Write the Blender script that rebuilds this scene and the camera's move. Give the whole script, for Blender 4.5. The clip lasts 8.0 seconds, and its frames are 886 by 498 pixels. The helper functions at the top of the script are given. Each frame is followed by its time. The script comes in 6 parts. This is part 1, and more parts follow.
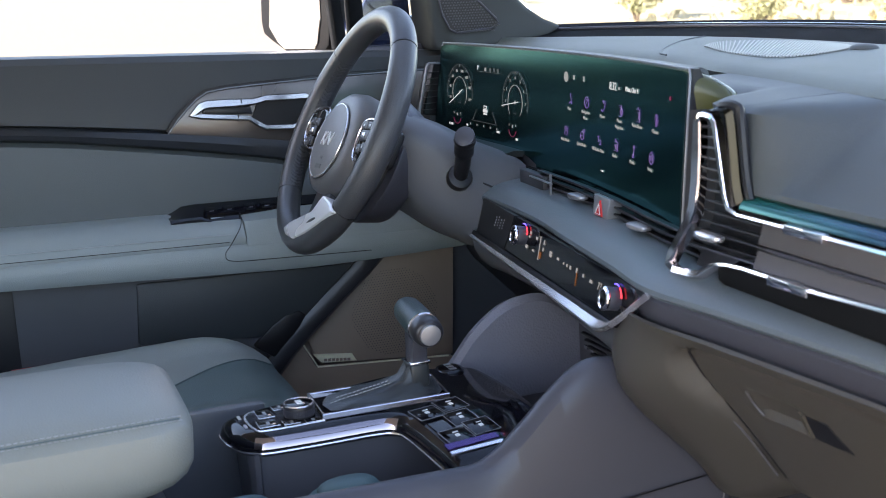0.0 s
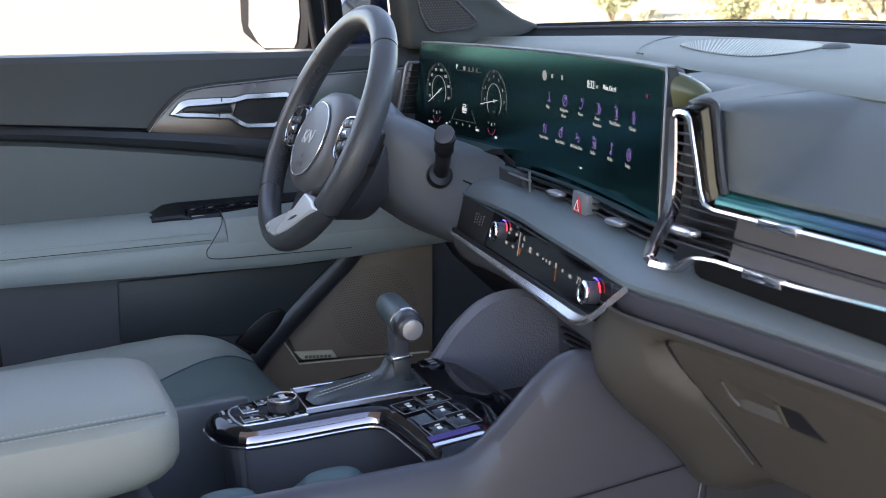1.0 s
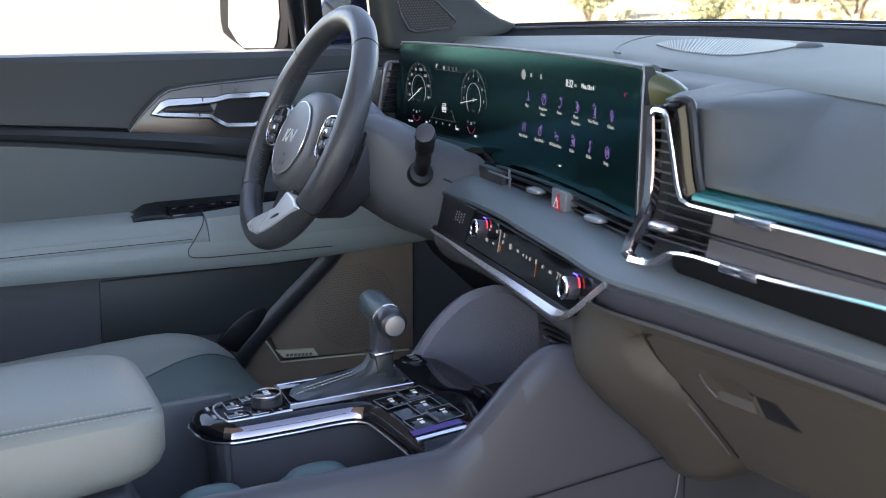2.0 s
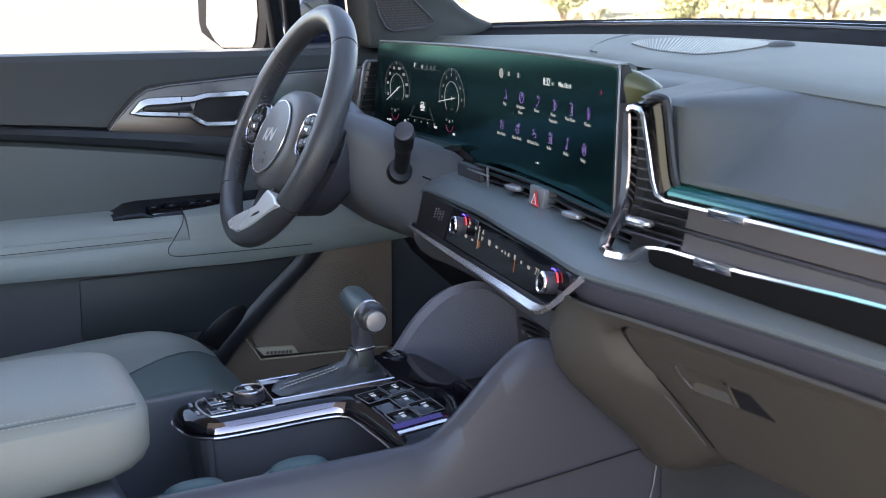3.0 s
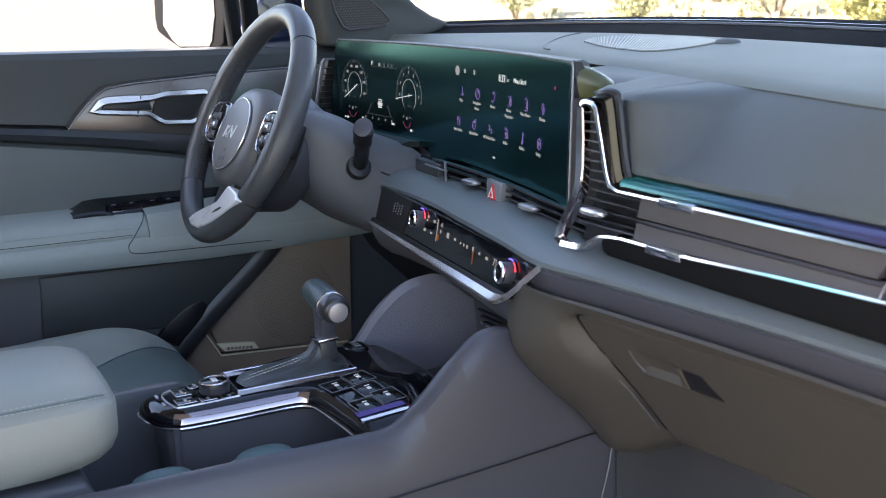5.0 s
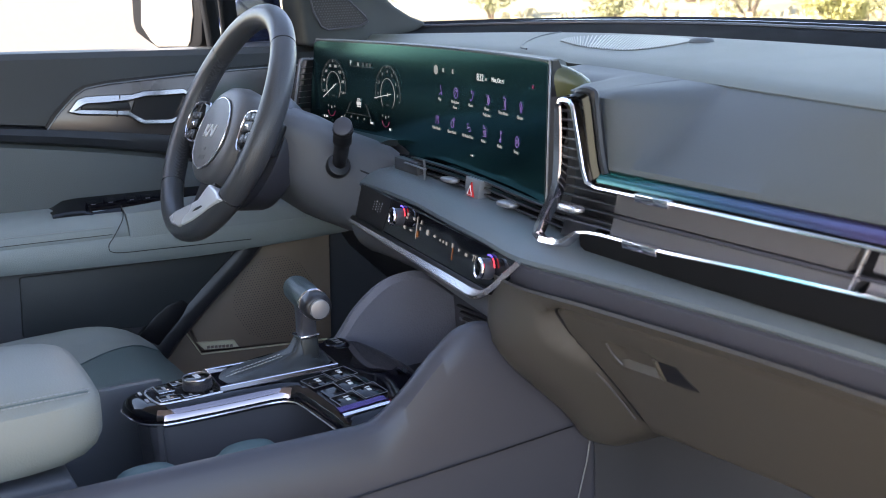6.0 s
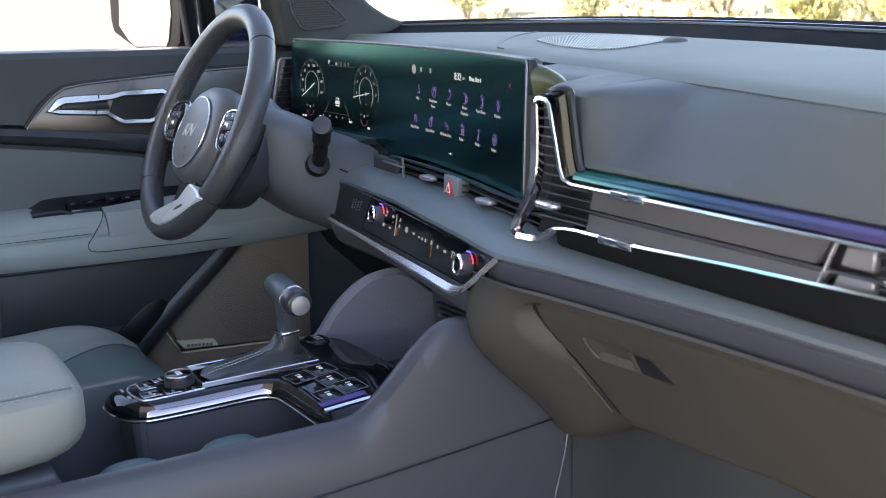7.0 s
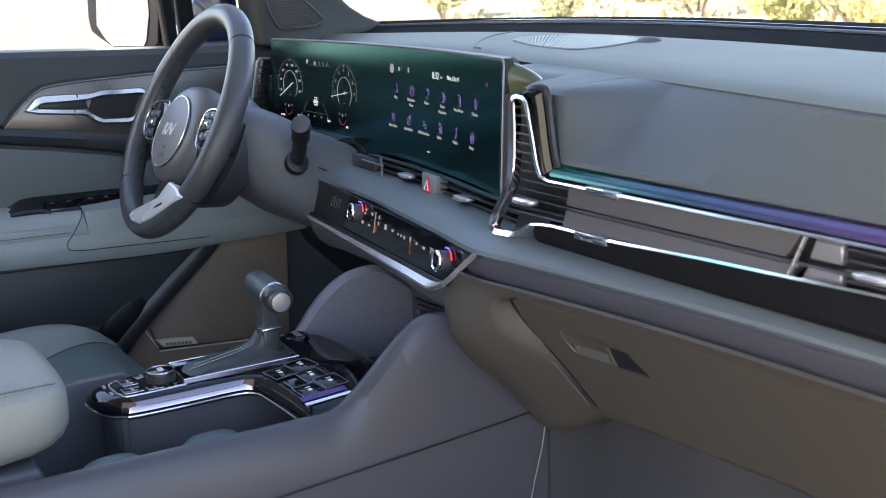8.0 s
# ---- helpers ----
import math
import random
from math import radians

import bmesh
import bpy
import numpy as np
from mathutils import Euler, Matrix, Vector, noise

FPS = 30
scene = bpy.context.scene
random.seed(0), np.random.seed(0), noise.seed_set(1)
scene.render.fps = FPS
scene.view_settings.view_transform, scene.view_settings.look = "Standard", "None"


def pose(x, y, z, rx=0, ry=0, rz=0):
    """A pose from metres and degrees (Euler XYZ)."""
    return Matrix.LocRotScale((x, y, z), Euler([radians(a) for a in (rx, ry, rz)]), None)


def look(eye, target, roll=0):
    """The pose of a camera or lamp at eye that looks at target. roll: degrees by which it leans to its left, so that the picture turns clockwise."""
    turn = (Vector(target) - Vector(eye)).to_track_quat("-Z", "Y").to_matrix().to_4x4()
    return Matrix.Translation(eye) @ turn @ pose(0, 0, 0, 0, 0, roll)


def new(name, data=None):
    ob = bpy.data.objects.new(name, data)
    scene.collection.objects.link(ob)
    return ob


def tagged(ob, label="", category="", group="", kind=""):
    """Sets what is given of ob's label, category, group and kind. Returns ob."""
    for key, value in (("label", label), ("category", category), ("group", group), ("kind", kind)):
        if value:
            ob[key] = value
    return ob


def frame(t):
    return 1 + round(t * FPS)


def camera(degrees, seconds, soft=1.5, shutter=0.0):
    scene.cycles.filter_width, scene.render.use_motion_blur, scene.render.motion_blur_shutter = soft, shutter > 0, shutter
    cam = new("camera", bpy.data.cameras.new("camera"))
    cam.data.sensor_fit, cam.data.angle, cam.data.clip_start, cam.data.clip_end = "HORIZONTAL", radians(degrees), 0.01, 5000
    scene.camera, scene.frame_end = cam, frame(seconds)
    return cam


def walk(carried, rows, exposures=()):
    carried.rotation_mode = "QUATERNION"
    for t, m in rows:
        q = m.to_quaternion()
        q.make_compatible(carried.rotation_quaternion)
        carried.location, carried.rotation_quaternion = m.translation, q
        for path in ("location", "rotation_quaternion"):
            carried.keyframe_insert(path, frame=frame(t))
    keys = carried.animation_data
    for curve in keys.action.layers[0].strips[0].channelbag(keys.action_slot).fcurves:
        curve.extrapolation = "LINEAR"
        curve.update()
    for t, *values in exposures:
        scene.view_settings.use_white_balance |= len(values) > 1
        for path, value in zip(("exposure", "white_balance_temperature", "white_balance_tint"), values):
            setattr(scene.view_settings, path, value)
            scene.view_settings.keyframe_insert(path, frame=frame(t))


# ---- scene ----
from mathutils.geometry import tessellate_polygon
cam = camera(42.7, 8.0, 0.9)
PATH = [
    (0, (1.023, -0.435, 1.245), (-0.789, 0.284, 0.797), -2.4),
    (0.5, (1.03, -0.44, 1.245), (-0.774, 0.297, 0.796), -2.3),
    (1, (1.037, -0.446, 1.245), (-0.759, 0.311, 0.795), -2.3),
    (1.5, (1.043, -0.451, 1.245), (-0.745, 0.324, 0.795), -2.3),
    (3, (1.063, -0.466, 1.246), (-0.699, 0.364, 0.792), -2.3),
    (3.5, (1.069, -0.471, 1.245), (-0.684, 0.378, 0.791), -2.3),
    (4, (1.076, -0.476, 1.246), (-0.668, 0.39, 0.791), -2.3),
    (4.5, (1.083, -0.481, 1.246), (-0.652, 0.403, 0.789), -2.3),
    (6, (1.103, -0.497, 1.246), (-0.603, 0.441, 0.787), -2.3),
    (6.5, (1.11, -0.503, 1.246), (-0.585, 0.453, 0.786), -2.3),
    (7, (1.117, -0.507, 1.247), (-0.568, 0.465, 0.786), -2.3),
    (7.5, (1.124, -0.513, 1.247), (-0.551, 0.478, 0.785), -2.2),
    (8, (1.131, -0.519, 1.247), (-0.533, 0.49, 0.785), -2.2),
]
walk(cam, [(t, look(eye, target, roll)) for t, eye, target, roll in PATH], [(0, 2.62, 7150, 18), (8, 2.62, 7150, 18)])
cam.data.dof.use_dof, cam.data.dof.focus_distance, cam.data.dof.aperture_fstop = True, 1.45, 11.0

# ---- world and light ----
world = bpy.data.worlds.new("world")
scene.world = world
world.use_nodes = True
wn = world.node_tree.nodes
sky = wn.new("ShaderNodeTexSky")
sky.sky_type, sky.sun_disc = "NISHITA", False
sky.sun_elevation, sky.sun_rotation = radians(27), radians(180)
world.node_tree.links.new(sky.outputs[0], wn["Background"].inputs[0])
wn["Background"].inputs[1].default_value = 0.15
sun = new("sun", bpy.data.lights.new("sun", "SUN"))
sun.data.energy, sun.data.angle, sun.data.color = 4.0, radians(0.6), (1, 0.95, 0.88)
SUN_FROM = Vector((0.0, -0.88, 0.45))
sun.matrix_world = look(SUN_FROM * 10, (0, 0, 0))


# ---- materials ----
def material(name, color, rough=0.5, metal=0.0, spec=0.5, coat=0.0, grain=0.0, grain_size=0.0012, mottle=0.08, vor=False):
    m = bpy.data.materials.new(name)
    m.use_nodes = True
    n, l = m.node_tree.nodes, m.node_tree.links
    b = n["Principled BSDF"]
    b.inputs["Roughness"].default_value = rough
    b.inputs["Metallic"].default_value = metal
    b.inputs["Specular IOR Level"].default_value = spec
    b.inputs["Coat Weight"].default_value = coat
    b.inputs["Coat Roughness"].default_value = 0.04
    co = n.new("ShaderNodeTexCoord")
    big = n.new("ShaderNodeTexNoise")
    big.inputs["Scale"].default_value, big.inputs["Detail"].default_value = 9, 6
    l.new(co.outputs["Object"], big.inputs["Vector"])
    ramp = n.new("ShaderNodeMix")
    ramp.data_type = "RGBA"
    ramp.inputs[6].default_value = (*[c * (1 - mottle) for c in color], 1)
    ramp.inputs[7].default_value = (*[min(1, c * (1 + mottle)) for c in color], 1)
    l.new(big.outputs[0], ramp.inputs[0])
    l.new(ramp.outputs[2], b.inputs["Base Color"])
    rr = n.new("ShaderNodeMapRange")
    rr.inputs["To Min"].default_value, rr.inputs["To Max"].default_value = max(0.01, rough * 0.85), min(1, rough * 1.15)
    l.new(big.outputs[0], rr.inputs["Value"])
    l.new(rr.outputs[0], b.inputs["Roughness"])
    if grain:
        if vor:
            g = n.new("ShaderNodeTexVoronoi")
            g.inputs["Scale"].default_value = 1 / grain_size
            src = g.outputs["Distance"]
        else:
            g = n.new("ShaderNodeTexNoise")
            g.inputs["Scale"].default_value, g.inputs["Detail"].default_value = 1 / grain_size, 2
            src = g.outputs[0]
        l.new(co.outputs["Object"], g.inputs["Vector"])
        bump = n.new("ShaderNodeBump")
        bump.inputs["Strength"].default_value, bump.inputs["Distance"].default_value = grain, 0.0006
        l.new(src, bump.inputs["Height"])
        l.new(bump.outputs[0], b.inputs["Normal"])
    return m


def glow(name, color, strength=1.0):
    m = bpy.data.materials.new(name)
    m.use_nodes = True
    b = m.node_tree.nodes["Principled BSDF"]
    b.inputs["Base Color"].default_value = (0.01, 0.01, 0.01, 1)
    b.inputs["Roughness"].default_value = 0.2
    b.inputs["Emission Color"].default_value = (*color, 1)
    b.inputs["Emission Strength"].default_value = strength
    return m


SOFT = material("charcoal soft-touch plastic", (0.062, 0.072, 0.075), 0.5, grain=0.25, vor=True)
DOORUP = material("charcoal door skin", (0.042, 0.048, 0.053), 0.48, grain=0.25, vor=True)
HARD = material("charcoal hard plastic", (0.052, 0.053, 0.067), 0.36, grain=0.2)
BROWN = material("dark brown-grey plastic", (0.059, 0.053, 0.046), 0.45, grain=0.2)
BLACK = material("black plastic", (0.011, 0.011, 0.0135), 0.4, grain=0.15)
GREY = material("grey leather", (0.26, 0.297, 0.302), 0.42, grain=0.35, vor=True, grain_size=0.0018)
LIGHT = material("light grey leather", (0.24, 0.252, 0.234), 0.45, grain=0.35, vor=True, grain_size=0.0018)
DARKGREY = material("dark green-grey leather", (0.10, 0.138, 0.140), 0.45, grain=0.35, vor=True, grain_size=0.0018)
LEATHER = material("black leather", (0.052, 0.054, 0.06), 0.31, grain=0.3, vor=True, grain_size=0.0015)
GLOSS = material("gloss black", (0.005, 0.005, 0.008), 0.06, spec=0.42, mottle=0.02)
CHROME = material("satin chrome", (0.84, 0.83, 0.86), 0.22, metal=0.85, mottle=0.03)
BRIGHT = material("bright chrome", (0.95, 0.90, 0.95), 0.12, metal=1.0, mottle=0.02)
TRIM = material("brushed dark grey trim", (0.115, 0.11, 0.115), 0.4, metal=0.3, grain=0.1)
SCREEN = material("coated screen glass", (0.056, 0.084, 0.096), 0.17, metal=1.0, mottle=0.02)
SCREEN.node_tree.nodes["Principled BSDF"].inputs["Specular Tint"].default_value = (0.5, 0.95, 0.93, 1)
RED = material("red plastic", (0.6, 0.03, 0.03), 0.35)
UI = glow("screen white", (0.8, 0.85, 0.9), 0.14)
UIV = glow("screen violet", (0.35, 0.22, 0.75), 0.075)
SAND = material("pale sand", (0.21, 0.186, 0.146), 0.95, spec=0.1, mottle=0.2)
GRASS = material("dry grass", (0.5, 0.44, 0.28), 0.9, spec=0.1, mottle=0.35)
LEAF = material("olive leaves", (0.32, 0.33, 0.19), 0.7, spec=0.2, mottle=0.5)
NAVY = material("navy car paint", (0.01, 0.015, 0.04), 0.2, coat=0.8, mottle=0.02)
# near-white lining, raised to bounce more fill light into the cabin
ROOF = material("pale bounce lining", (0.74, 0.74, 0.73), 0.9, spec=0.1, grain=0.3)
CARPET = material("dark carpet", (0.05, 0.05, 0.053), 0.95, spec=0.1, grain=0.6, grain_size=0.003)


WHITE = material("white print", (0.75, 0.75, 0.75), 0.5)
STITCH = material("grey thread", (0.35, 0.36, 0.36), 0.8)
DASHTOP = material("grey-green dash skin", (0.112, 0.126, 0.112), 0.5, grain=0.25, vor=True)
LEDGEMAT = material("blue-grey leather", (0.10, 0.122, 0.136), 0.33, grain=0.3, vor=True, grain_size=0.0016)
DOORIN = material("grey-green door insert", (0.085, 0.1, 0.106), 0.5, grain=0.3, vor=True, grain_size=0.0016)
DOORLOW = material("dark door plastic", (0.078, 0.081, 0.091), 0.5, grain=0.2)
PILLAR = material("grey-green pillar cloth", (0.045, 0.052, 0.052), 0.7, grain=0.3)
WOODISH = material("dark satin bezel finish", (0.14, 0.125, 0.12), 0.26, metal=0.6, grain=0.1)
GOLD = material("pale badge metal", (0.92, 0.87, 0.66), 0.3, metal=0.0)
COLUMN = material("charcoal column plastic", (0.1, 0.105, 0.118), 0.42, grain=0.2)
LINER = material("dark footwell plastic", (0.036, 0.038, 0.045), 0.5, grain=0.2)
TAUPE = material("taupe plastic", (0.068, 0.06, 0.048), 0.4)
SILVER = material("silver paint", (0.34, 0.34, 0.36), 0.35, metal=0.6)
SILVERGREY = material("silver-grey plastic", (0.2, 0.21, 0.23), 0.35, metal=0.3)
GLOSSGREY = material("polished smoked chrome", (0.026, 0.0255, 0.021), 0.24, metal=1.0, mottle=0.02)
YELLOW = material("yellow-green leaves", (0.42, 0.41, 0.18), 0.7, spec=0.2, mottle=0.5)
BARK = material("grey bark", (0.16, 0.13, 0.1), 0.9)
MIRROR = material("silvered glass", (0.9, 0.9, 0.9), 0.02, metal=1.0, mottle=0.0)
UIDIM = glow("panel print", (0.75, 0.78, 0.8), 0.07)
UIB = glow("blue light", (0.15, 0.1, 1.0), 0.45)
UIR = glow("red light", (1.0, 0.05, 0.08), 0.4)
UIO = glow("amber light", (1.0, 0.35, 0.08), 0.035)
UIDARK = glow("dim screen line", (0.5, 0.6, 0.65), 0.022)
UIRD = glow("screen red", (0.6, 0.05, 0.2), 0.05)
PERF = material("grained black leather", (0.052, 0.054, 0.06), 0.33, grain=0.35, vor=True, grain_size=0.0016)
HUB = material("dark grey hub skin", (0.098, 0.095, 0.097), 0.4, grain=0.25, vor=True)
HUBFACE = material("grey emblem pad skin", (0.155, 0.152, 0.154), 0.42, grain=0.3, vor=True)
SATIN = material("satin silver", (0.74, 0.74, 0.76), 0.28, metal=0.35, mottle=0.04)
KNEE = material("grained knee pad", (0.17, 0.168, 0.2), 0.5, grain=0.9, vor=True, grain_size=0.0028)
PODSIDE = material("satin charcoal", (0.08, 0.08, 0.092), 0.38, grain=0.15)
PODBLACK = material("satin black", (0.025, 0.025, 0.03), 0.3, grain=0.1)
TEAL = material("teal-grey rubber", (0.065, 0.12, 0.133), 0.5)
GRIP = material("grey-green leather grip", (0.04, 0.06, 0.064), 0.38, grain=0.3, vor=True, grain_size=0.0015)
BINGREY = material("grey bin plastic", (0.10, 0.105, 0.118), 0.45, grain=0.2)
LIGHT2 = material("pale grey seat leather", (0.25, 0.275, 0.262), 0.45, grain=0.35, vor=True, grain_size=0.0018)
GLASS = bpy.data.materials.new("clear glass")
GLASS.use_nodes = True
gbs = GLASS.node_tree.nodes["Principled BSDF"]
gbs.inputs["Transmission Weight"].default_value, gbs.inputs["Roughness"].default_value, gbs.inputs["IOR"].default_value = 1.0, 0.0, 1.12
# teal picked to colour what the display reflects
TINT = bpy.data.materials.new("teal tinted glass")
TINT.use_nodes = True
gbs = TINT.node_tree.nodes["Principled BSDF"]
gbs.inputs["Transmission Weight"].default_value, gbs.inputs["Roughness"].default_value, gbs.inputs["IOR"].default_value = 1.0, 0.0, 1.1
gbs.inputs["Base Color"].default_value = (0.2, 0.55, 0.52, 1)
# base colour carries the reflection of the greenery outside
OLIVE = material("gloss tinted with olive reflection", (0.06, 0.062, 0.018), 0.28, mottle=0.1)
SPEAKER = material("warm brown speaker plastic", (0.32, 0.243, 0.188), 0.5, grain=0.2)
# mirror-like stand-in for the pale reflection along the gloss black deck edge
RIMGLINT = material("pale metal for edge highlight", (0.36, 0.31, 0.33), 0.07, metal=1.0, mottle=0.02)
IRIS = material("iridescent gloss strip", (0.05, 0.05, 0.06), 0.22, metal=0.5, coat=0.3, mottle=0.02)
n, l = IRIS.node_tree.nodes, IRIS.node_tree.links
tc, sp, mr, cr = n.new("ShaderNodeTexCoord"), n.new("ShaderNodeSeparateXYZ"), n.new("ShaderNodeMapRange"), n.new("ShaderNodeValToRGB")
l.new(tc.outputs["Object"], sp.inputs[0])
l.new(sp.outputs[0], mr.inputs["Value"])
mr.inputs["From Min"].default_value, mr.inputs["From Max"].default_value = 0.3, 0.66
l.new(mr.outputs[0], cr.inputs[0])
cr.color_ramp.elements[0].color, cr.color_ramp.elements[1].color = (0.01, 0.15, 0.13, 1), (0.09, 0.06, 0.17, 1)
e = cr.color_ramp.elements.new(0.45)
e.color = (0.02, 0.06, 0.12, 1)
l.new(cr.outputs[0], n["Principled BSDF"].inputs["Base Color"])


BELT = material("near-black padded belt", (0.02, 0.023, 0.028), 0.42, grain=0.25, vor=True)
DULL = material("dull black channel", (0.009, 0.01, 0.012), 0.9, spec=0.08)
BOOT = material("creased dark leather", (0.028, 0.032, 0.035), 0.32, grain=0.3, vor=True, grain_size=0.0015)
EMBLEM = material("light silver print", (0.62, 0.62, 0.64), 0.35, metal=0.1)
VIOLET = material("violet metallic finish", (0.075, 0.045, 0.17), 0.15, metal=0.8, mottle=0.05)
HANDLE = material("polished silver", (0.44, 0.42, 0.415), 0.2, metal=1.0, mottle=0.03)
MIRRORBLACK = material("matt black housing", (0.006, 0.007, 0.009), 0.7, spec=0.15)
PALE = material("pale ribbed grille plastic", (0.17, 0.19, 0.185), 0.55)

# the slope ahead is covered with straw, the track beside the car is bare sand
n, l = SAND.node_tree.nodes, SAND.node_tree.links
tc, sp, mr, ns, mx = n.new("ShaderNodeTexCoord"), n.new("ShaderNodeSeparateXYZ"), n.new("ShaderNodeMapRange"), n.new("ShaderNodeTexNoise"), n.new("ShaderNodeMix")
mx.data_type = "RGBA"
ns.inputs["Scale"].default_value, ns.inputs["Detail"].default_value = 0.5, 8
l.new(tc.outputs["Object"], sp.inputs[0])
l.new(tc.outputs["Object"], ns.inputs["Vector"])
ad = n.new("ShaderNodeMath")
ad.operation = "MULTIPLY_ADD"
ad.inputs[1].default_value = 14
l.new(ns.outputs[0], ad.inputs[0])
l.new(sp.outputs[1], ad.inputs[2])
l.new(ad.outputs[0], mr.inputs["Value"])
mr.inputs["From Min"].default_value, mr.inputs["From Max"].default_value = 16, 24
l.new(mr.outputs[0], mx.inputs[0])
l.new(n["Mix"].outputs[2], mx.inputs[6])
gn, gr = n.new("ShaderNodeTexNoise"), n.new("ShaderNodeValToRGB")
gn.inputs["Scale"].default_value, gn.inputs["Detail"].default_value = 1.3, 10
l.new(tc.outputs["Object"], gn.inputs["Vector"])
l.new(gn.outputs[0], gr.inputs[0])
gr.color_ramp.elements[0].position, gr.color_ramp.elements[1].position = 0.36, 0.64
gr.color_ramp.elements[0].color, gr.color_ramp.elements[1].color = (0.34, 0.31, 0.19, 1), (0.56, 0.5, 0.35, 1)
l.new(gr.outputs[0], mx.inputs[7])
l.new(mx.outputs[2], n["Principled BSDF"].inputs["Base Color"])


# ---- mesh helpers ----
def mesh_object(name, bm, mat, smooth=True):
    bmesh.ops.recalc_face_normals(bm, faces=bm.faces[:])
    me = bpy.data.meshes.new(name)
    bm.to_mesh(me)
    bm.free()
    me.materials.append(mat)
    if smooth:
        for p in me.polygons:
            p.use_smooth = True
        me.set_sharp_from_angle(angle=radians(40))
    return new(name, me)


def part(name, bm, mat, parent=None, label=""):
    ob = mesh_object(name, bm, mat)
    if parent is not None:
        ob.parent = parent
    if label:
        ob["label"] = label
    return ob


def thing(name, label, category, at=(0, 0, 0), group="", kind=""):
    ob = new(name)
    ob.location = at
    ob.empty_display_size = 0.05
    return tagged(ob, label, category, group, kind)


def bevel(bm, w, seg=2, angle=30):
    edges = [e for e in bm.edges if len(e.link_faces) == 2 and e.calc_face_angle(0) > radians(angle)]
    if w and edges:
        bmesh.ops.bevel(bm, geom=edges, offset=w, segments=seg, affect="EDGES", profile=0.5, clamp_overlap=True)
    return bm


def box(sx, sy, sz, r=0.0, seg=2, m=None):
    bm = bmesh.new()
    bmesh.ops.create_cube(bm, size=1)
    bmesh.ops.scale(bm, vec=(sx, sy, sz), verts=bm.verts)
    bevel(bm, r, seg)
    if m is not None:
        bm.transform(m)
    return bm


def prism(poly, plane, a, b, r=0.0, seg=2):
    """A polygon of two coordinates, drawn out along the third axis (plane 'x', 'y' or 'z') from a to b."""
    bm = bmesh.new()

    def at(p, d):
        return {"x": (d, p[0], p[1]), "y": (p[0], d, p[1]), "z": (p[0], p[1], d)}[plane]

    lo = [bm.verts.new(at(p, a)) for p in poly]
    hi = [bm.verts.new(at(p, b)) for p in poly]
    bm.faces.new(lo)
    bm.faces.new(hi)
    for i in range(len(poly)):
        j = (i + 1) % len(poly)
        bm.faces.new((lo[i], lo[j], hi[j], hi[i]))
    bmesh.ops.recalc_face_normals(bm, faces=bm.faces[:])
    return bevel(bm, r, seg)


def curve_points(pts, n=8, closed=False):
    """A smooth line (Catmull-Rom) through points."""
    pts = [Vector(p) for p in pts]
    out, k = [], len(pts)
    for i in range(k if closed else k - 1):
        p = [pts[(i + d) % k] if closed else pts[min(max(i + d, 0), k - 1)] for d in (-1, 0, 1, 2)]
        for s in range(n):
            t = s / n
            out.append(0.5 * (2 * p[1] + (p[2] - p[0]) * t + (2 * p[0] - 5 * p[1] + 4 * p[2] - p[3]) * t * t + (3 * p[1] - p[0] - 3 * p[2] + p[3]) * t ** 3))
    if not closed:
        out.append(pts[-1])
    return out


def loft(rows, closed=False, caps=False):
    """A skin over rows of points, all of one length."""
    bm = bmesh.new()
    vs = [[bm.verts.new(p) for p in row] for row in rows]
    for a, b in zip(vs, vs[1:]):
        n = len(a)
        for i in range(n if closed else n - 1):
            j = (i + 1) % n
            bm.faces.new((a[i], a[j], b[j], b[i]))
    if caps:
        bm.faces.new(vs[0])
        bm.faces.new(vs[-1])
    return bm


def thicken(bm, t):
    bmesh.ops.recalc_face_normals(bm, faces=bm.faces[:])
    bmesh.ops.solidify(bm, geom=bm.faces[:], thickness=t)
    return bm


def tube(path, radius, sides=10, closed=False, flat=1.0, up=(0, 0, 1)):
    path = [Vector(p) for p in path]
    n, rows = len(path), []
    for i, p in enumerate(path):
        a, b = (path[i - 1], path[(i + 1) % n]) if closed else (path[max(i - 1, 0)], path[min(i + 1, n - 1)])
        d = (b - a).normalized()
        s = d.cross(Vector(up))
        s = s.normalized() if s.length > 1e-4 else d.orthogonal().normalized()
        u = s.cross(d)
        r = radius[i] if isinstance(radius, (list, tuple)) else radius
        rows.append([p + r * (math.cos(q) * s + flat * math.sin(q) * u) for q in (k * math.tau / sides for k in range(sides))])
    if closed:
        rows.append(rows[0])
        bm = loft(rows, True)
        bmesh.ops.remove_doubles(bm, verts=bm.verts, dist=1e-5)
        return bm
    return loft(rows, True, True)


def cyl(r, h, seg=32, bev=0.0, m=None, r2=None):
    bm = bmesh.new()
    bmesh.ops.create_cone(bm, cap_ends=True, segments=seg, radius1=r, radius2=r if r2 is None else r2, depth=h)
    bevel(bm, bev, 2)
    if m is not None:
        bm.transform(m)
    return bm


def under(ob, parent):
    """Keeps a mesh made in world places where it is, under a parent that is only moved."""
    ob.parent = parent
    ob.matrix_parent_inverse = Matrix.Translation(parent.location).inverted()
    return ob


def put(name, bm, mat, parent, label=""):
    return under(part(name, bm, mat, None, label), parent)


def sub(name, bm, mat, parent, label=""):
    """A piece of a part; both are made in world places."""
    return part(name, bm, mat, parent, label)


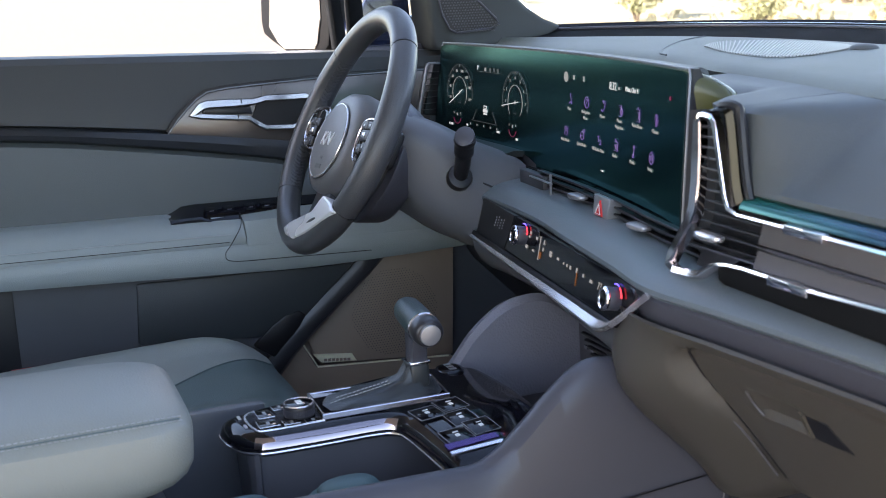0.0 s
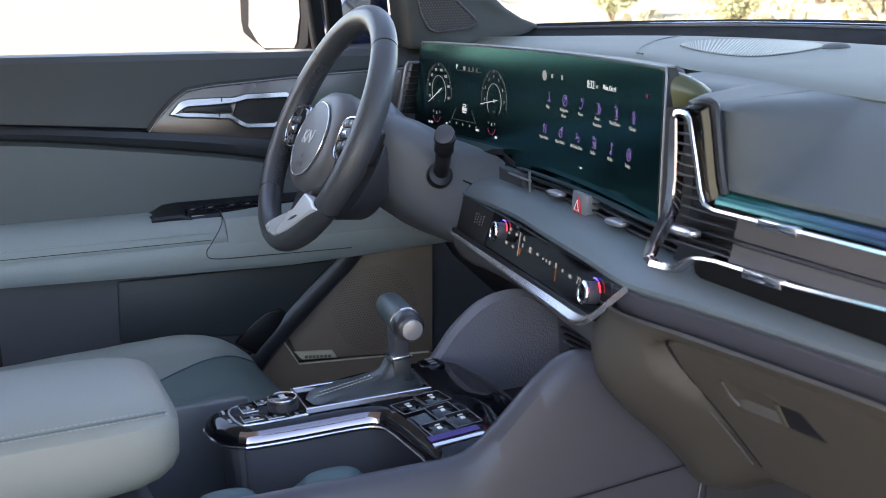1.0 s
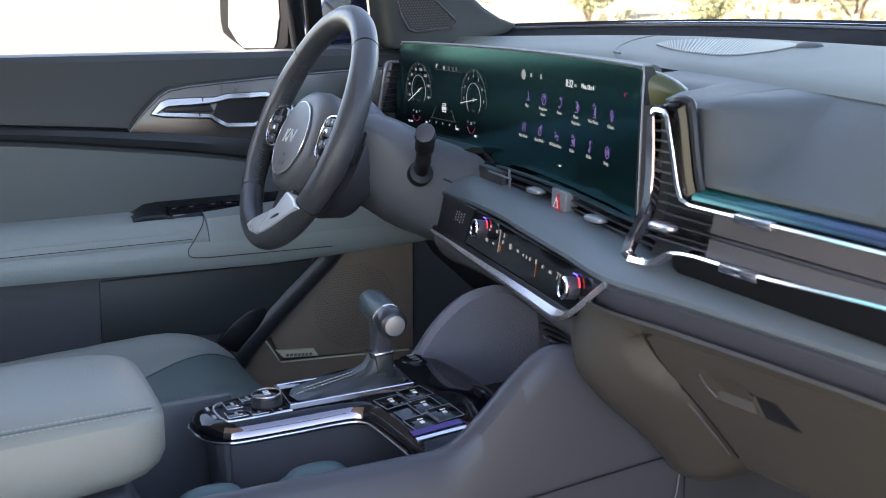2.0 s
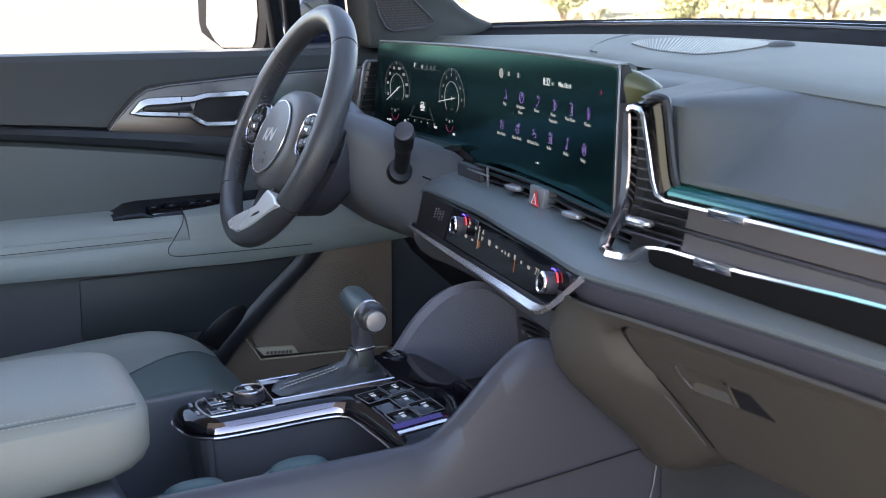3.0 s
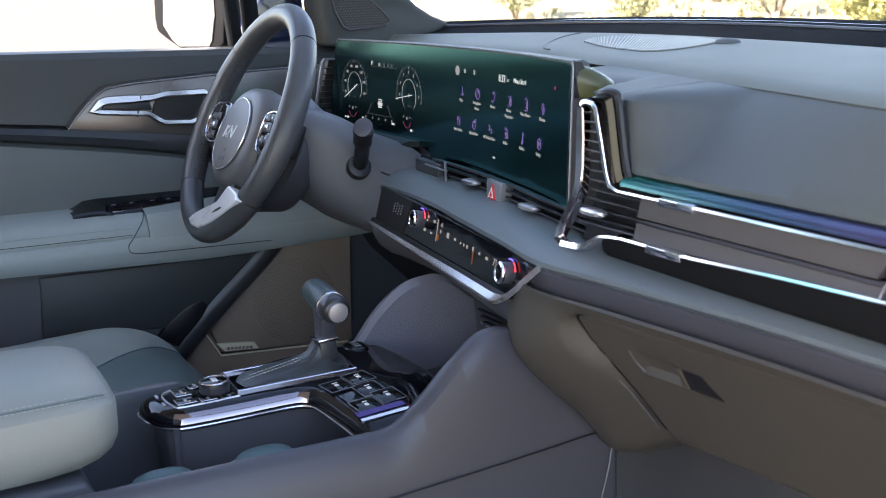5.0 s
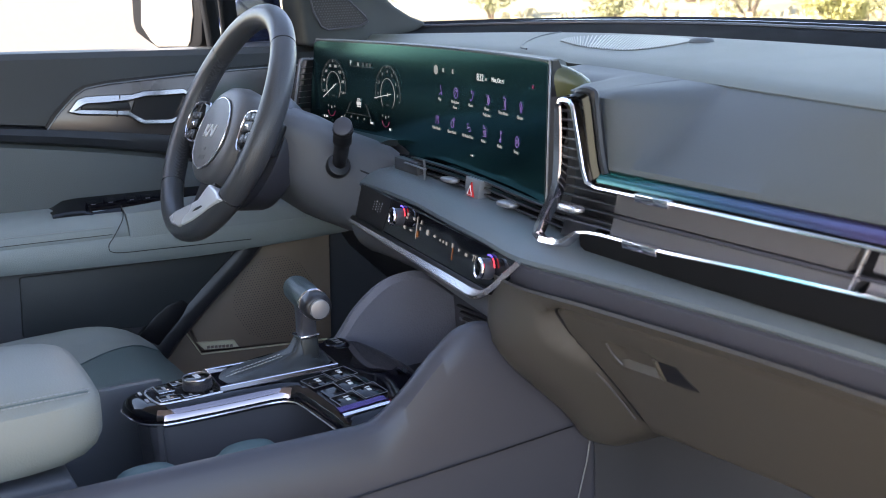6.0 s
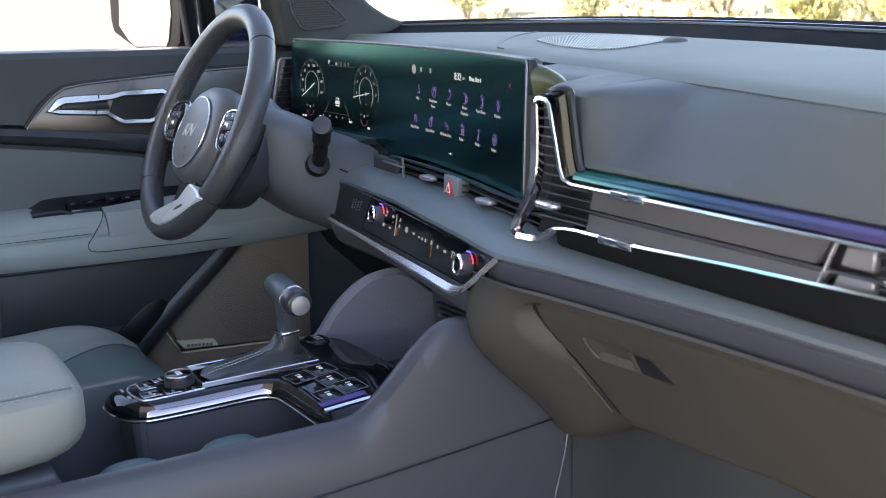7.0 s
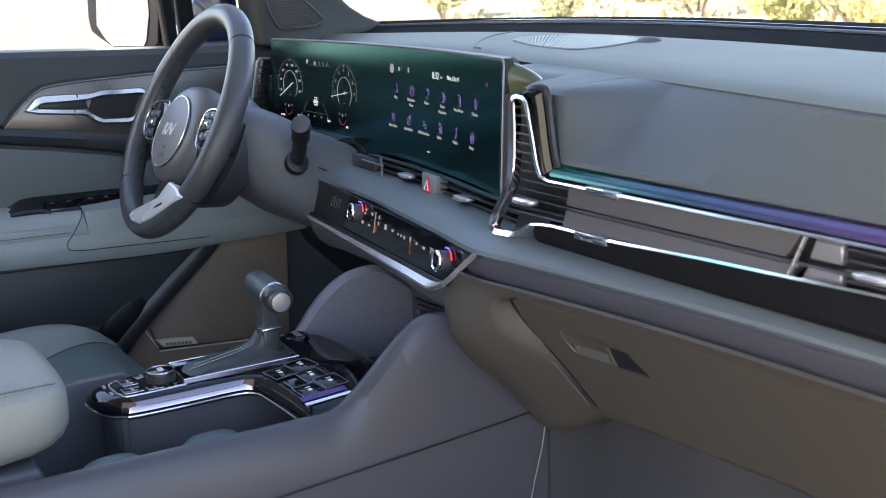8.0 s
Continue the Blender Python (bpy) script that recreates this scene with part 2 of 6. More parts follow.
def join(bms):
    out = bmesh.new()
    for b in bms:
        me = bpy.data.meshes.new("tmp")
        b.to_mesh(me)
        b.free()
        out.from_mesh(me)
        bpy.data.meshes.remove(me)
    return out


def letters(text, size, m, depth=0.0003, align="CENTER"):
    """Writing as a mesh, upright in the x-z plane of m, facing -y."""
    cu = bpy.data.curves.new("letters", "FONT")
    cu.body, cu.size, cu.extrude, cu.align_x, cu.align_y = text, size, depth, align, "CENTER"
    cu.resolution_u, cu.offset = 3, -0.012 * size
    ob = bpy.data.objects.new("letters", cu)
    me = bpy.data.meshes.new_from_object(ob)
    bm = bmesh.new()
    bm.from_mesh(me)
    bm.transform(m @ pose(0, 0, 0, 90))
    bpy.data.objects.remove(ob)
    bpy.data.curves.remove(cu)
    bpy.data.meshes.remove(me)
    return bm


def ribbon(path, width, thick, normal, closed=False):
    """A flat bar along a path; width lies across the path, thick along the normal."""
    path, n = [Vector(p) for p in path], Vector(normal).normalized()
    rows, k = [], len(path)
    for i, p in enumerate(path):
        a, b = (path[i - 1], path[(i + 1) % k]) if closed else (path[max(i - 1, 0)], path[min(i + 1, k - 1)])
        side = (b - a).normalized().cross(n).normalized()
        w = (width[i] if isinstance(width, (list, tuple)) else width) / 2
        t = thick / 2
        c = 0.32 * min(w, t)
        rows.append([p + side * (-w + c) + n * t, p + side * (w - c) + n * t, p + side * w + n * (t - c), p + side * w - n * t,
                     p - side * w - n * t, p - side * w + n * (t - c)])
    if closed:
        rows.append(rows[0])
        bm = loft(rows, True)
        bmesh.ops.remove_doubles(bm, verts=bm.verts, dist=1e-6)
        return bm
    return loft(rows, True, True)


def stitches(path, step=0.006, length=0.004, r=0.0006):
    """Small thread stitches along a path."""
    path = [Vector(p) for p in path]
    bms, d = [], 0.0
    for a, b in zip(path, path[1:]):
        seg = b - a
        while d < seg.length:
            c = a + seg.normalized() * d
            bms.append(tube([c, c + seg.normalized() * length], r, 5))
            d += step
        d -= seg.length
    return join(bms)


def smooth_table(table, x):
    """Between the rows of a table keyed by its first column, with eased steps."""
    k = len(table)
    if x <= table[0][0]:
        return list(table[0][1:])
    if x >= table[-1][0]:
        return list(table[-1][1:])
    for i in range(k - 1):
        a, b = table[i], table[i + 1]
        if x <= b[0]:
            t = (x - a[0]) / (b[0] - a[0])
            p, q = table[max(i - 1, 0)], table[min(i + 2, k - 1)]
            out = []
            for j in range(1, len(a)):
                m0 = (b[j] - p[j]) / (b[0] - p[0]) * (b[0] - a[0])
                m1 = (q[j] - a[j]) / (q[0] - a[0]) * (b[0] - a[0])
                out.append((2 * t ** 3 - 3 * t * t + 1) * a[j] + (t ** 3 - 2 * t * t + t) * m0 + (-2 * t ** 3 + 3 * t * t) * b[j] + (t ** 3 - t * t) * m1)
            return out


def superbox(cx, cy, cz, sx, sy, sz, p=4.0, nu=40, nv=20):
    """A pillow-like rounded block."""
    rows = []
    for j in range(nv + 1):
        b = -math.pi / 2 + math.pi * j / nv
        row = []
        for i in range(nu):
            a = math.tau * i / nu
            f = lambda c: math.copysign(abs(c) ** (2 / p), c)
            row.append((cx + sx / 2 * f(math.cos(b)) * f(math.cos(a)), cy + sy / 2 * f(math.cos(b)) * f(math.sin(a)), cz + sz / 2 * f(math.sin(b))))
        rows.append(row)
    bm = loft(rows, True)
    bmesh.ops.remove_doubles(bm, verts=bm.verts, dist=1e-5)
    return bm


# ---- outside ----
def ground_height(x, y):
    d = math.hypot(x, y)
    lift = max(0.0, d - 26.0)
    return min(9.0, 0.075 * lift) * (0.75 + 0.5 * noise.noise((x * 0.03, y * 0.03, 0))) + 0.05 * noise.noise((x * 0.25, y * 0.25, 3))


bm = bmesh.new()
rings = [0, 2, 5, 8, 11, 14, 17, 20, 23, 26, 29, 32, 36, 40, 46, 54, 66, 90, 140, 240, 500, 1200]
grid = [[bm.verts.new((r * math.cos(a), r * math.sin(a), ground_height(r * math.cos(a), r * math.sin(a)) if r > 6 else 0)) for a in (math.tau * k / 96 for k in range(96))] for r in rings[1:]]
hub = bm.verts.new((0, 0, 0))
for k in range(96):
    bm.faces.new((hub, grid[0][k], grid[0][(k + 1) % 96]))
    for a, b in zip(grid, grid[1:]):
        bm.faces.new((a[k], b[k], b[(k + 1) % 96], a[(k + 1) % 96]))
tagged(part("ground", bm, SAND), "pale dry sandy ground rising into a low slope", "ground", kind="structure")


def leaf_cloud(rng, c, r, count, size, squash=0.7):
    """Many small leaf blades within an uneven clump."""
    vs, fs = [], []
    for _ in range(count):
        d = Vector((rng.gauss(0, 1), rng.gauss(0, 1), rng.gauss(0, 1))).normalized()
        q = Vector(c) + Vector((d.x * r, d.y * r, d.z * r * squash)) * rng.uniform(0.3, 1) ** 0.5
        u = Vector((rng.gauss(0, 1), rng.gauss(0, 1), rng.gauss(0, 1))).normalized() * size * rng.uniform(0.6, 1.4)
        w = u.orthogonal().normalized() * size * 0.35
        k = len(vs)
        vs += [q - u, q + w, q + u, q - w]
        fs.append((k, k + 1, k + 2, k + 3))
    return vs, fs


def raw(vs, fs):
    bm = bmesh.new()
    v = [bm.verts.new(p) for p in vs]
    for q in fs:
        bm.faces.new([v[i] for i in q])
    return bm


def shrub(seed, x, y, r, mat, label):
    rng = random.Random(seed)
    z = ground_height(x, y)
    ob = thing("shrub", label, "shrub", (x, y, z), group="shrubs on the slope")
    stems = []
    for k in range(5):
        a = rng.uniform(0, math.tau)
        tip = Vector((x + r * 0.6 * math.cos(a), y + r * 0.6 * math.sin(a), z + r * rng.uniform(0.6, 1.1)))
        base = Vector((x, y, z - 0.05))
        stems.append(tube([base, base.lerp(tip, 0.5) + Vector((0, 0, 0.1 * r)), tip], [0.05 * r, 0.03 * r, 0.012 * r], 6))
    put("stem", join(stems), BARK, ob)
    vs, fs = [], []
    for k in range(9):
        a = rng.uniform(0, math.tau)
        c = (x + r * 0.65 * rng.uniform(0.2, 1) * math.cos(a), y + r * 0.65 * rng.uniform(0.2, 1) * math.sin(a), z + r * rng.uniform(0.35, 1.1))
        v, f = leaf_cloud(rng, c, r * rng.uniform(0.3, 0.5), 220, 0.05 * r + 0.02)
        fs += [tuple(i + len(vs) for i in q) for q in f]
        vs += v
    put("crown", raw(vs, fs), mat, ob)


rng = random.Random(4)
for k, (az, d, r, kind) in enumerate([(31, 24, 1.2, 1), (38, 27, 1.5, 0), (29, 29, 1.8, 1), (45, 28, 1.1, 0), (52, 27, 1.0, 0), (24, 23, 1.3, 1), (58, 30, 1.1, 0), (34, 31, 1.8, 1),
                                      (66, 36, 0.9, 0), (72, 44, 1.2, 0), (41, 24, 0.9, 1), (20, 27, 1.8, 1), (16, 24, 1.2, 0), (48, 33, 1.8, 0), (36.5, 24, 0.7, 1), (26, 33, 2.2, 1), (54, 36, 1.6, 0), (22, 36, 2.0, 0), (43, 36, 1.8, 1)]):
    a = radians(90 + az)
    shrub(k, d * math.cos(a), d * math.sin(a), r, LEAF if kind == 0 else YELLOW, "dusty olive shrub on the dry slope" if kind == 0 else "yellow-green shrub on the dry slope")
vs, fs = [], []
for _ in range(7000):
    a, d = radians(90 + rng.uniform(5, 58)), 25 + 40 * rng.random() ** 1.6
    x, y = d * math.cos(a), d * math.sin(a)
    if noise.noise((x * 0.15, y * 0.15, 7)) < -0.12:
        continue
    z = ground_height(x, y)
    h, w, t = rng.uniform(0.06, 0.26), rng.uniform(0.01, 0.03), rng.uniform(0, math.pi)
    lean = Vector((rng.gauss(0, 0.12), rng.gauss(0, 0.12), h))
    p, c = Vector((x, y, z - 0.02)), Vector((math.cos(t) * w, math.sin(t) * w, 0))
    k = len(vs)
    vs += [p - c * 2, p + c * 2, p + lean + c * 3, p + lean - c * 3]
    fs.append((k, k + 1, k + 2, k + 3))
tagged(part("dry_grass", raw(vs, fs), GRASS), "straw-coloured dry grass tufts over the slope", "grass", kind="stuff")

# ---- car shell ----
shell = thing("car_body", "navy car shell with unseen pale headliner for bounce, one side open", "car body", (0, -0.4, 0.3))
# unseen roof and rear wall, added to block sun and bounce fill
put("roof", box(1.44, 1.3, 0.03, 0.012, 2, pose(0, -0.87, 1.62)), ROOF, shell)
put("roof_skin", box(1.48, 1.36, 0.014, 0.006, 2, pose(0, -0.87, 1.644)), NAVY, shell, "navy painted roof")
put("floor_pan", box(1.5, 2.2, 0.04, 0.01, 1, pose(0, -0.35, 0.43)), CARPET, shell)
for x0, y0, d in ((-0.74, 0.55, 0.62), (0.76, 0.63, 0.42)):
    put("kick_panel", box(0.05, d, 0.72, 0.01, 1, pose(x0, y0, 0.79)), DOORLOW, shell)
put("firewall", box(1.5, 0.04, 0.72, 0.01, 1, pose(0, 0.76, 0.8)), BLACK, shell)
put("rear_skin", box(1.52, 0.012, 1.18, 0.004, 1, pose(0, -1.528, 1.03)), NAVY, shell)
put("rear_wall", box(1.5, 0.04, 1.18, 0.01, 1, pose(0, -1.5, 1.03)), ROOF, shell)
for x0 in (-0.745,):
    put("rear_side", box(0.05, 0.55, 0.72, 0.01, 1, pose(x0, -1.24, 0.8)), DOORLOW, shell)
    put("rear_pillar", box(0.05, 0.12, 0.46, 0.01, 1, pose(x0, -1.44, 1.38)), ROOF, shell)
    put("centre_pillar", box(0.05, 0.09, 0.46, 0.01, 1, pose(x0, -0.93, 1.38)), ROOF, shell)
    # out of view; tints the display's reflection and keeps sun off the console
    pane = put("rear_window", box(0.005, 0.40, 0.45, 0, 1, pose(x0 - 0.015, -1.18, 1.38)), TINT, shell, "unseen teal rear side pane, added for the display's reflection")
put("sill_rail", box(0.12, 2.1, 0.14, 0.02, 2, pose(0.74, -0.4, 0.42)), NAVY, shell)
# windscreen pillars and header
put("header", box(1.36, 0.1, 0.05, 0.015, 2, pose(0, -0.22, 1.6)), ROOF, shell)
pillar = [(0.225, 1.30), (0.235, 1.15), (0.30, 1.145), (0.44, 1.160), (0.468, 1.177), (0.435, 1.190), (0.405, 1.209), (0.30, 1.30), (-0.06, 1.55), (-0.15, 1.55)]
pil = put("pillar_trim", prism(pillar, "x", -0.76, -0.672, 0.008, 3), PILLAR, shell, "grey-green moulded pillar trim with a tweeter")
put("pillar_trim", prism(pillar, "x", 0.70, 0.76, 0.008, 3), PILLAR, shell)
tw = [(0.247, 1.226), (0.252, 1.204), (0.264, 1.181), (0.276, 1.175), (0.335, 1.179), (0.350, 1.186), (0.345, 1.194), (0.318, 1.220), (0.300, 1.234), (0.255, 1.234)]
sub("tweeter_grille", prism(tw, "x", -0.674, -0.6695, 0.001, 1), BLACK, pil, "black tweeter grille")
sub("tweeter_rim", tube([(-0.669, y, z) for y, z in tw], 0.0018, 6, True, up=(1, 0, 0)), HARD, pil)
holes = []
for i in range(26):
    for j in range(14):
        y, z = 0.252 + i * 0.005 + (j % 2) * 0.0025, 1.176 + j * 0.0042
        if z < 1.232 and y < 0.346 - max(0, (z - 1.188)) * 1.0 and y > 0.254 + max(0, 1.205 - z) * 0.8:
            holes.append(cyl(0.0013, 0.0012, 6, 0, pose(-0.6690, y, z, 0, 90, 0)))
sub("tweeter_mesh", join(holes), HARD, pil)
# window divider post and the sail behind it
put("window_post", prism([(0.062, 1.5), (0.094, 1.15), (0.112, 1.15), (0.08, 1.5)], "x", -0.76, -0.725, 0.004), DULL, shell)
put("window_post", prism([(0.118, 1.32), (0.124, 1.15), (0.150, 1.15), (0.142, 1.32)], "x", -0.77, -0.745, 0.004), DULL, shell)
put("sail_panel", prism([(0.150, 1.15), (0.150, 1.215), (0.20, 1.30), (0.23, 1.30), (0.24, 1.15)], "x", -0.785, -0.772, 0.003), NAVY, shell, "navy corner behind the window post")
put("fender", prism([(0.15, 1.10), (0.15, 1.19), (0.21, 1.215), (0.30, 1.19), (0.6, 1.13), (0.6, 1.0)], "x", -0.93, -0.80, 0.01), NAVY, shell, "navy painted wing seen through the quarter window")

# windscreen
SCREENBASE = [(-0.74, 0.44), (-0.6, 0.60), (-0.42, 0.69), (-0.17, 0.705), (0.07, 0.66), (0.3, 0.60), (0.55, 0.52), (0.74, 0.44)]
rows, edge = [], []
for k in range(41):
    x = -0.72 + 1.44 * k / 40
    y = smooth_table(SCREENBASE, x)[0]
    rows.append([(x, y, 1.176), (x * 0.96, y * 0.55 - 0.06, 1.42), (x * 0.92, -0.2, 1.60)])
    edge.append([(x, y - 0.035, 1.166), (x, y - 0.012, 1.172), (x, y + 0.012, 1.1785), (x, y + 0.03, 1.1785)])
glass = tagged(part("windscreen", thicken(loft(rows), 0.004), GLASS), "clear windscreen glass", "windscreen", kind="structure")
glass.visible_shadow = False
band = tagged(put("windscreen_seal", thicken(loft(edge), 0.004), DULL, shell), "")
put("cowl_strip", tube([(x, smooth_table(SCREENBASE, x)[0] - 0.04, 1.1705) for x in (-0.70 + 1.4 * k / 40 for k in range(41))], 0.0035, 8), PODBLACK, shell)

# mirror
mir = thing("wing_mirror", "black wing mirror outside the driver window", "mirror", (-1.0, 0.11, 1.14))
M = pose(-0.99, 0.104, 1.25, 0, 0, 27)
prof = [(-0.099, 0.12), (-0.101, 0.02), (-0.104, -0.052), (-0.100, -0.074), (-0.072, -0.090), (-0.040, -0.106), (0.060, -0.108), (0.074, -0.095), (0.080, -0.05), (0.080, 0.12)]
bm = prism(prof, "y", 0.0, 0.06, 0.006, 2)
bm.transform(M)
put("housing", bm, MIRRORBLACK, mir)
bm = prism([(-0.068, 0.112), (-0.070, 0.0), (-0.078, -0.062), (-0.057, -0.089), (-0.040, -0.101), (0.039, -0.101), (0.049, -0.09), (0.060, -0.047), (0.060, 0.112)], "y", -0.003, 0.0005, 0.001, 1)
bm.transform(M)
put("mirror_glass", bm, MIRROR, mir, "silvered mirror glass")
put("arm", tube([(-0.93, 0.17, 1.16), (-0.84, 0.19, 1.14), (-0.76, 0.2, 1.12)], 0.025, 8), BLACK, mir)

# ---- driver door ----
door = thing("driver_door", "closed charcoal driver door with grey armrest", "car door", (-0.76, 0, 0.5))


def sill_z(y):
    return 1.1605 - 0.036 * y


def loft_y(y0, y1, n, profile):
    return loft([[(p[0], y0 + (y1 - y0) * k / n, p[1]) for p in profile(y0 + (y1 - y0) * k / n)] for k in range(n + 1)])


G1 = [(-1.0, 1.13), (-0.417, 1.077), (-0.18, 1.051), (0.0, 1.025), (0.2, 0.985)]
G2 = [(-1.0, 1.09), (-0.42, 1.055), (-0.187, 1.0235), (-0.005, 0.990), (0.2, 0.936)]
put("upper_trim", thicken(loft_y(-0.98, 0.33, 40, lambda y: [(-0.77, sill_z(y) - 0.004), (-0.735, sill_z(y)), (-0.712, sill_z(y) - 0.003), (-0.705, sill_z(y) - 0.012), (-0.708, sill_z(y) - 0.03), (-0.714, smooth_table(G1, y)[0] + 0.03), (-0.714, smooth_table(G1, y)[0] + 0.003), (-0.724, smooth_table(G1, y)[0])]), 0.006), DOORUP, door)
put("belt_roll", thicken(loft_y(-0.98, 0.22, 40, lambda y: [(-0.722, smooth_table(G1, y)[0] + 0.001), (-0.709, smooth_table(G1, y)[0] - 0.003), (-0.704, 0.55 * smooth_table(G1, y)[0] + 0.45 * smooth_table(G2, y)[0]), (-0.708, smooth_table(G2, y)[0] + 0.005), (-0.722, smooth_table(G2, y)[0])]), 0.006), BELT, door, "near-black padded roll across the door")
put("insert", thicken(loft_y(-0.98, 0.22, 40, lambda y: [(-0.722, smooth_table(G2, y)[0]), (-0.712, smooth_table(G2, y)[0] - 0.006), (-0.708, smooth_table(G2, y)[0] - 0.03), (-0.706, 0.95), (-0.706, 0.92)]), 0.006), DOORIN, door, "smooth grey-green padded insert")
ARM = [(-0.71, 0.931), (-0.69, 0.931), (-0.666, 0.927), (-0.649, 0.917), (-0.639, 0.905), (-0.634, 0.893), (-0.6355, 0.888)]


def arm_drop(y):
    """The armrest falls a little towards the front."""
    return -0.025 * (max(y, -0.6) + 0.34)


def arm_foot(y):
    return 0.852 - 0.052 * (max(y, -0.6) + 0.344) + 0.09 * max(0.0, y + 0.02) ** 1.3


put("armrest", thicken(loft_y(-0.98, -0.0945, 30, lambda y: [(x, z + arm_drop(y)) for x, z in ARM]), 0.012), GREY, door, "grey leather armrest pad with stitching")
put("armrest_side", thicken(loft_y(-0.98, 0.30, 34, lambda y: [(-0.6365, 0.887 + arm_drop(y)), (-0.633, 0.883 + arm_drop(y)), (-0.632, arm_foot(y) + 0.008), (-0.638, arm_foot(y)), (-0.69, arm_foot(y) - 0.002)]), 0.0015), GREY, door)
put("armrest_stitching", stitches([(-0.6352, y, 0.9050 + arm_drop(y)) for y in (-0.9 + 0.02 * k for k in range(40))], 0.005, 0.0034, 0.0007), STITCH, door)
put("armrest_groove", tube([(-0.6345, y, 0.8935 + arm_drop(y)) for y in (-0.96 + 0.02 * k for k in range(43))], 0.0007, 6), BLACK, door)
put("grab_panel", thicken(loft_y(-0.0935, 0.30, 24, lambda y: [(-0.71, 0.925), (-0.675, 0.924), (-0.645, 0.915 - 0.05 * max(0, y)), (-0.634, 0.894 - 0.1 * max(0, y)), (-0.632, 0.866 - 0.03 * max(0, y))]), 0.012), GREY, door)
put("panel_seam", tube(curve_points([(-0.669, -0.094, 0.9245), (-0.640, -0.100, 0.910), (-0.630, -0.118, 0.886), (-0.629, -0.128, 0.872), (-0.629, -0.118, 0.860), (-0.629, -0.05, 0.856), (-0.629, 0.10, 0.850)], 6), 0.0007, 6), BLACK, door)
# window switches
sw = put("switch_panel", loft([[(-0.704, y, za), (-0.660, y, zb), (-0.658, y, zb - 0.004), (-0.662, y, 0.912), (-0.706, y, 0.912)] for y, za, zb in ((-0.200, 0.9265, 0.925), (-0.190, 0.930, 0.926), (-0.176, 0.9375, 0.927), (-0.155, 0.939, 0.9265), (-0.137, 0.9385, 0.919), (-0.05, 0.937, 0.918), (0.06, 0.934, 0.916))], True, True), GLOSS, door, "gloss black window switch panel")
for k, y in enumerate((-0.135, -0.108, -0.075, -0.05, -0.02)):
    sub("window_switch", box(0.016, 0.017, 0.0045, 0.002, 2, pose(-0.682, y, 0.9300, 0, 24, 0)), GLOSS, sw)
    sub("switch_mark", box(0.002, 0.007, 0.0008, 0, 1, pose(-0.6755, y, 0.9305, 0, 24, 0)), BRIGHT, sw)
# lower door
rows = []
for x, z, y1 in ((-0.69, 0.852, 0.150), (-0.688, 0.82, 0.114), (-0.689, 0.78, 0.068), (-0.691, 0.74, 0.022), (-0.692, 0.70, -0.022), (-0.694, 0.66, -0.06), (-0.70, 0.52, -0.10)):
    rows.append([(x, -0.43 + (y1 + 0.43) * k / 12, z) for k in range(13)])
put("lower_panel", thicken(loft(rows), 0.01), DOORLOW, door)
# solid block; the shade inside the pocket opening is its black colour
put("pocket_mouth", prism([(-0.088, 0.708), (-0.060, 0.735), (-0.036, 0.751), (-0.012, 0.757), (0.0, 0.748), (-0.03, 0.70), (-0.05, 0.68)], "x", -0.700, -0.6730, 0.003, 2), BLACK, door, "black block standing for the shaded mouth of the map pocket")
put("map_pocket", prism([(-0.257, 0.833), (0.085, 0.822), (-0.03, 0.716), (-0.262, 0.736)], "x", -0.70, -0.6745, 0.005, 2), DOORUP, door, "dark plastic map pocket front")
put("rear_edge", prism([(-0.98, 0.86), (-0.425, 0.858), (-0.42, 0.70), (-0.41, 0.52), (-0.98, 0.52)], "x", -0.70, -0.683, 0.004), BLACK, door)
strut = [(0.150, 0.852), (0.100, 0.804), (0.050, 0.762), (0.0, 0.718), (-0.03, 0.690), (-0.06, 0.655)]
put("pocket_strut", thicken(loft([[(x, y + d, z + e) for y, z in strut] for d, e, x in ((-0.030, 0.010, -0.690), (-0.024, 0.008, -0.676), (-0.014, 0.004, -0.671), (0.004, -0.002, -0.671), (0.010, -0.004, -0.676), (0.014, -0.006, -0.700))]), 0.004), PODBLACK, door, "glossy dark edge of the map pocket")
spk = put("speaker_panel", prism([(0.165, 0.85), (0.005, 0.697), (0.022, 0.653), (0.26, 0.632), (0.27, 0.85)], "x", -0.715, -0.70, 0.004, 2), SPEAKER, door, "dark speaker panel with perforated grille")
dots = []
for i in range(-17, 18):
    for j in range(-17, 18):
        y, z = (i + 0.5 * (j % 2)) * 0.0048, j * 0.0042
        if math.hypot(y, z) < 0.075:
            dots.append(cyl(0.0008, 0.0012, 5, 0, pose(-0.6998, 0.158 + y, 0.724 + z, 0, 90, 0)))
sub("perforation", join(dots), BLACK, spk)
put("door_back", box(0.012, 0.62, 0.40, 0.003, 1, pose(-0.722, -0.02, 0.68)), SPEAKER, door)
put("kick_trim", prism([(-0.07, 0.69), (0.0, 0.69), (0.018, 0.650), (0.26, 0.629), (0.26, 0.5), (-0.1, 0.5)], "x", -0.72, -0.70, 0.003), SPEAKER, door)
put("trim_line", tube([(-0.699, -0.002, 0.69), (-0.699, 0.02, 0.6495), (-0.699, 0.25, 0.632)], 0.0016, 6), GOLD, door)
plate = put("speaker_badge", prism([(0.012, 0.672), (0.078, 0.664), (0.086, 0.650), (0.026, 0.656)], "x", -0.702, -0.6955, 0.001, 1), GOLD, door, "pale metal badge plate")
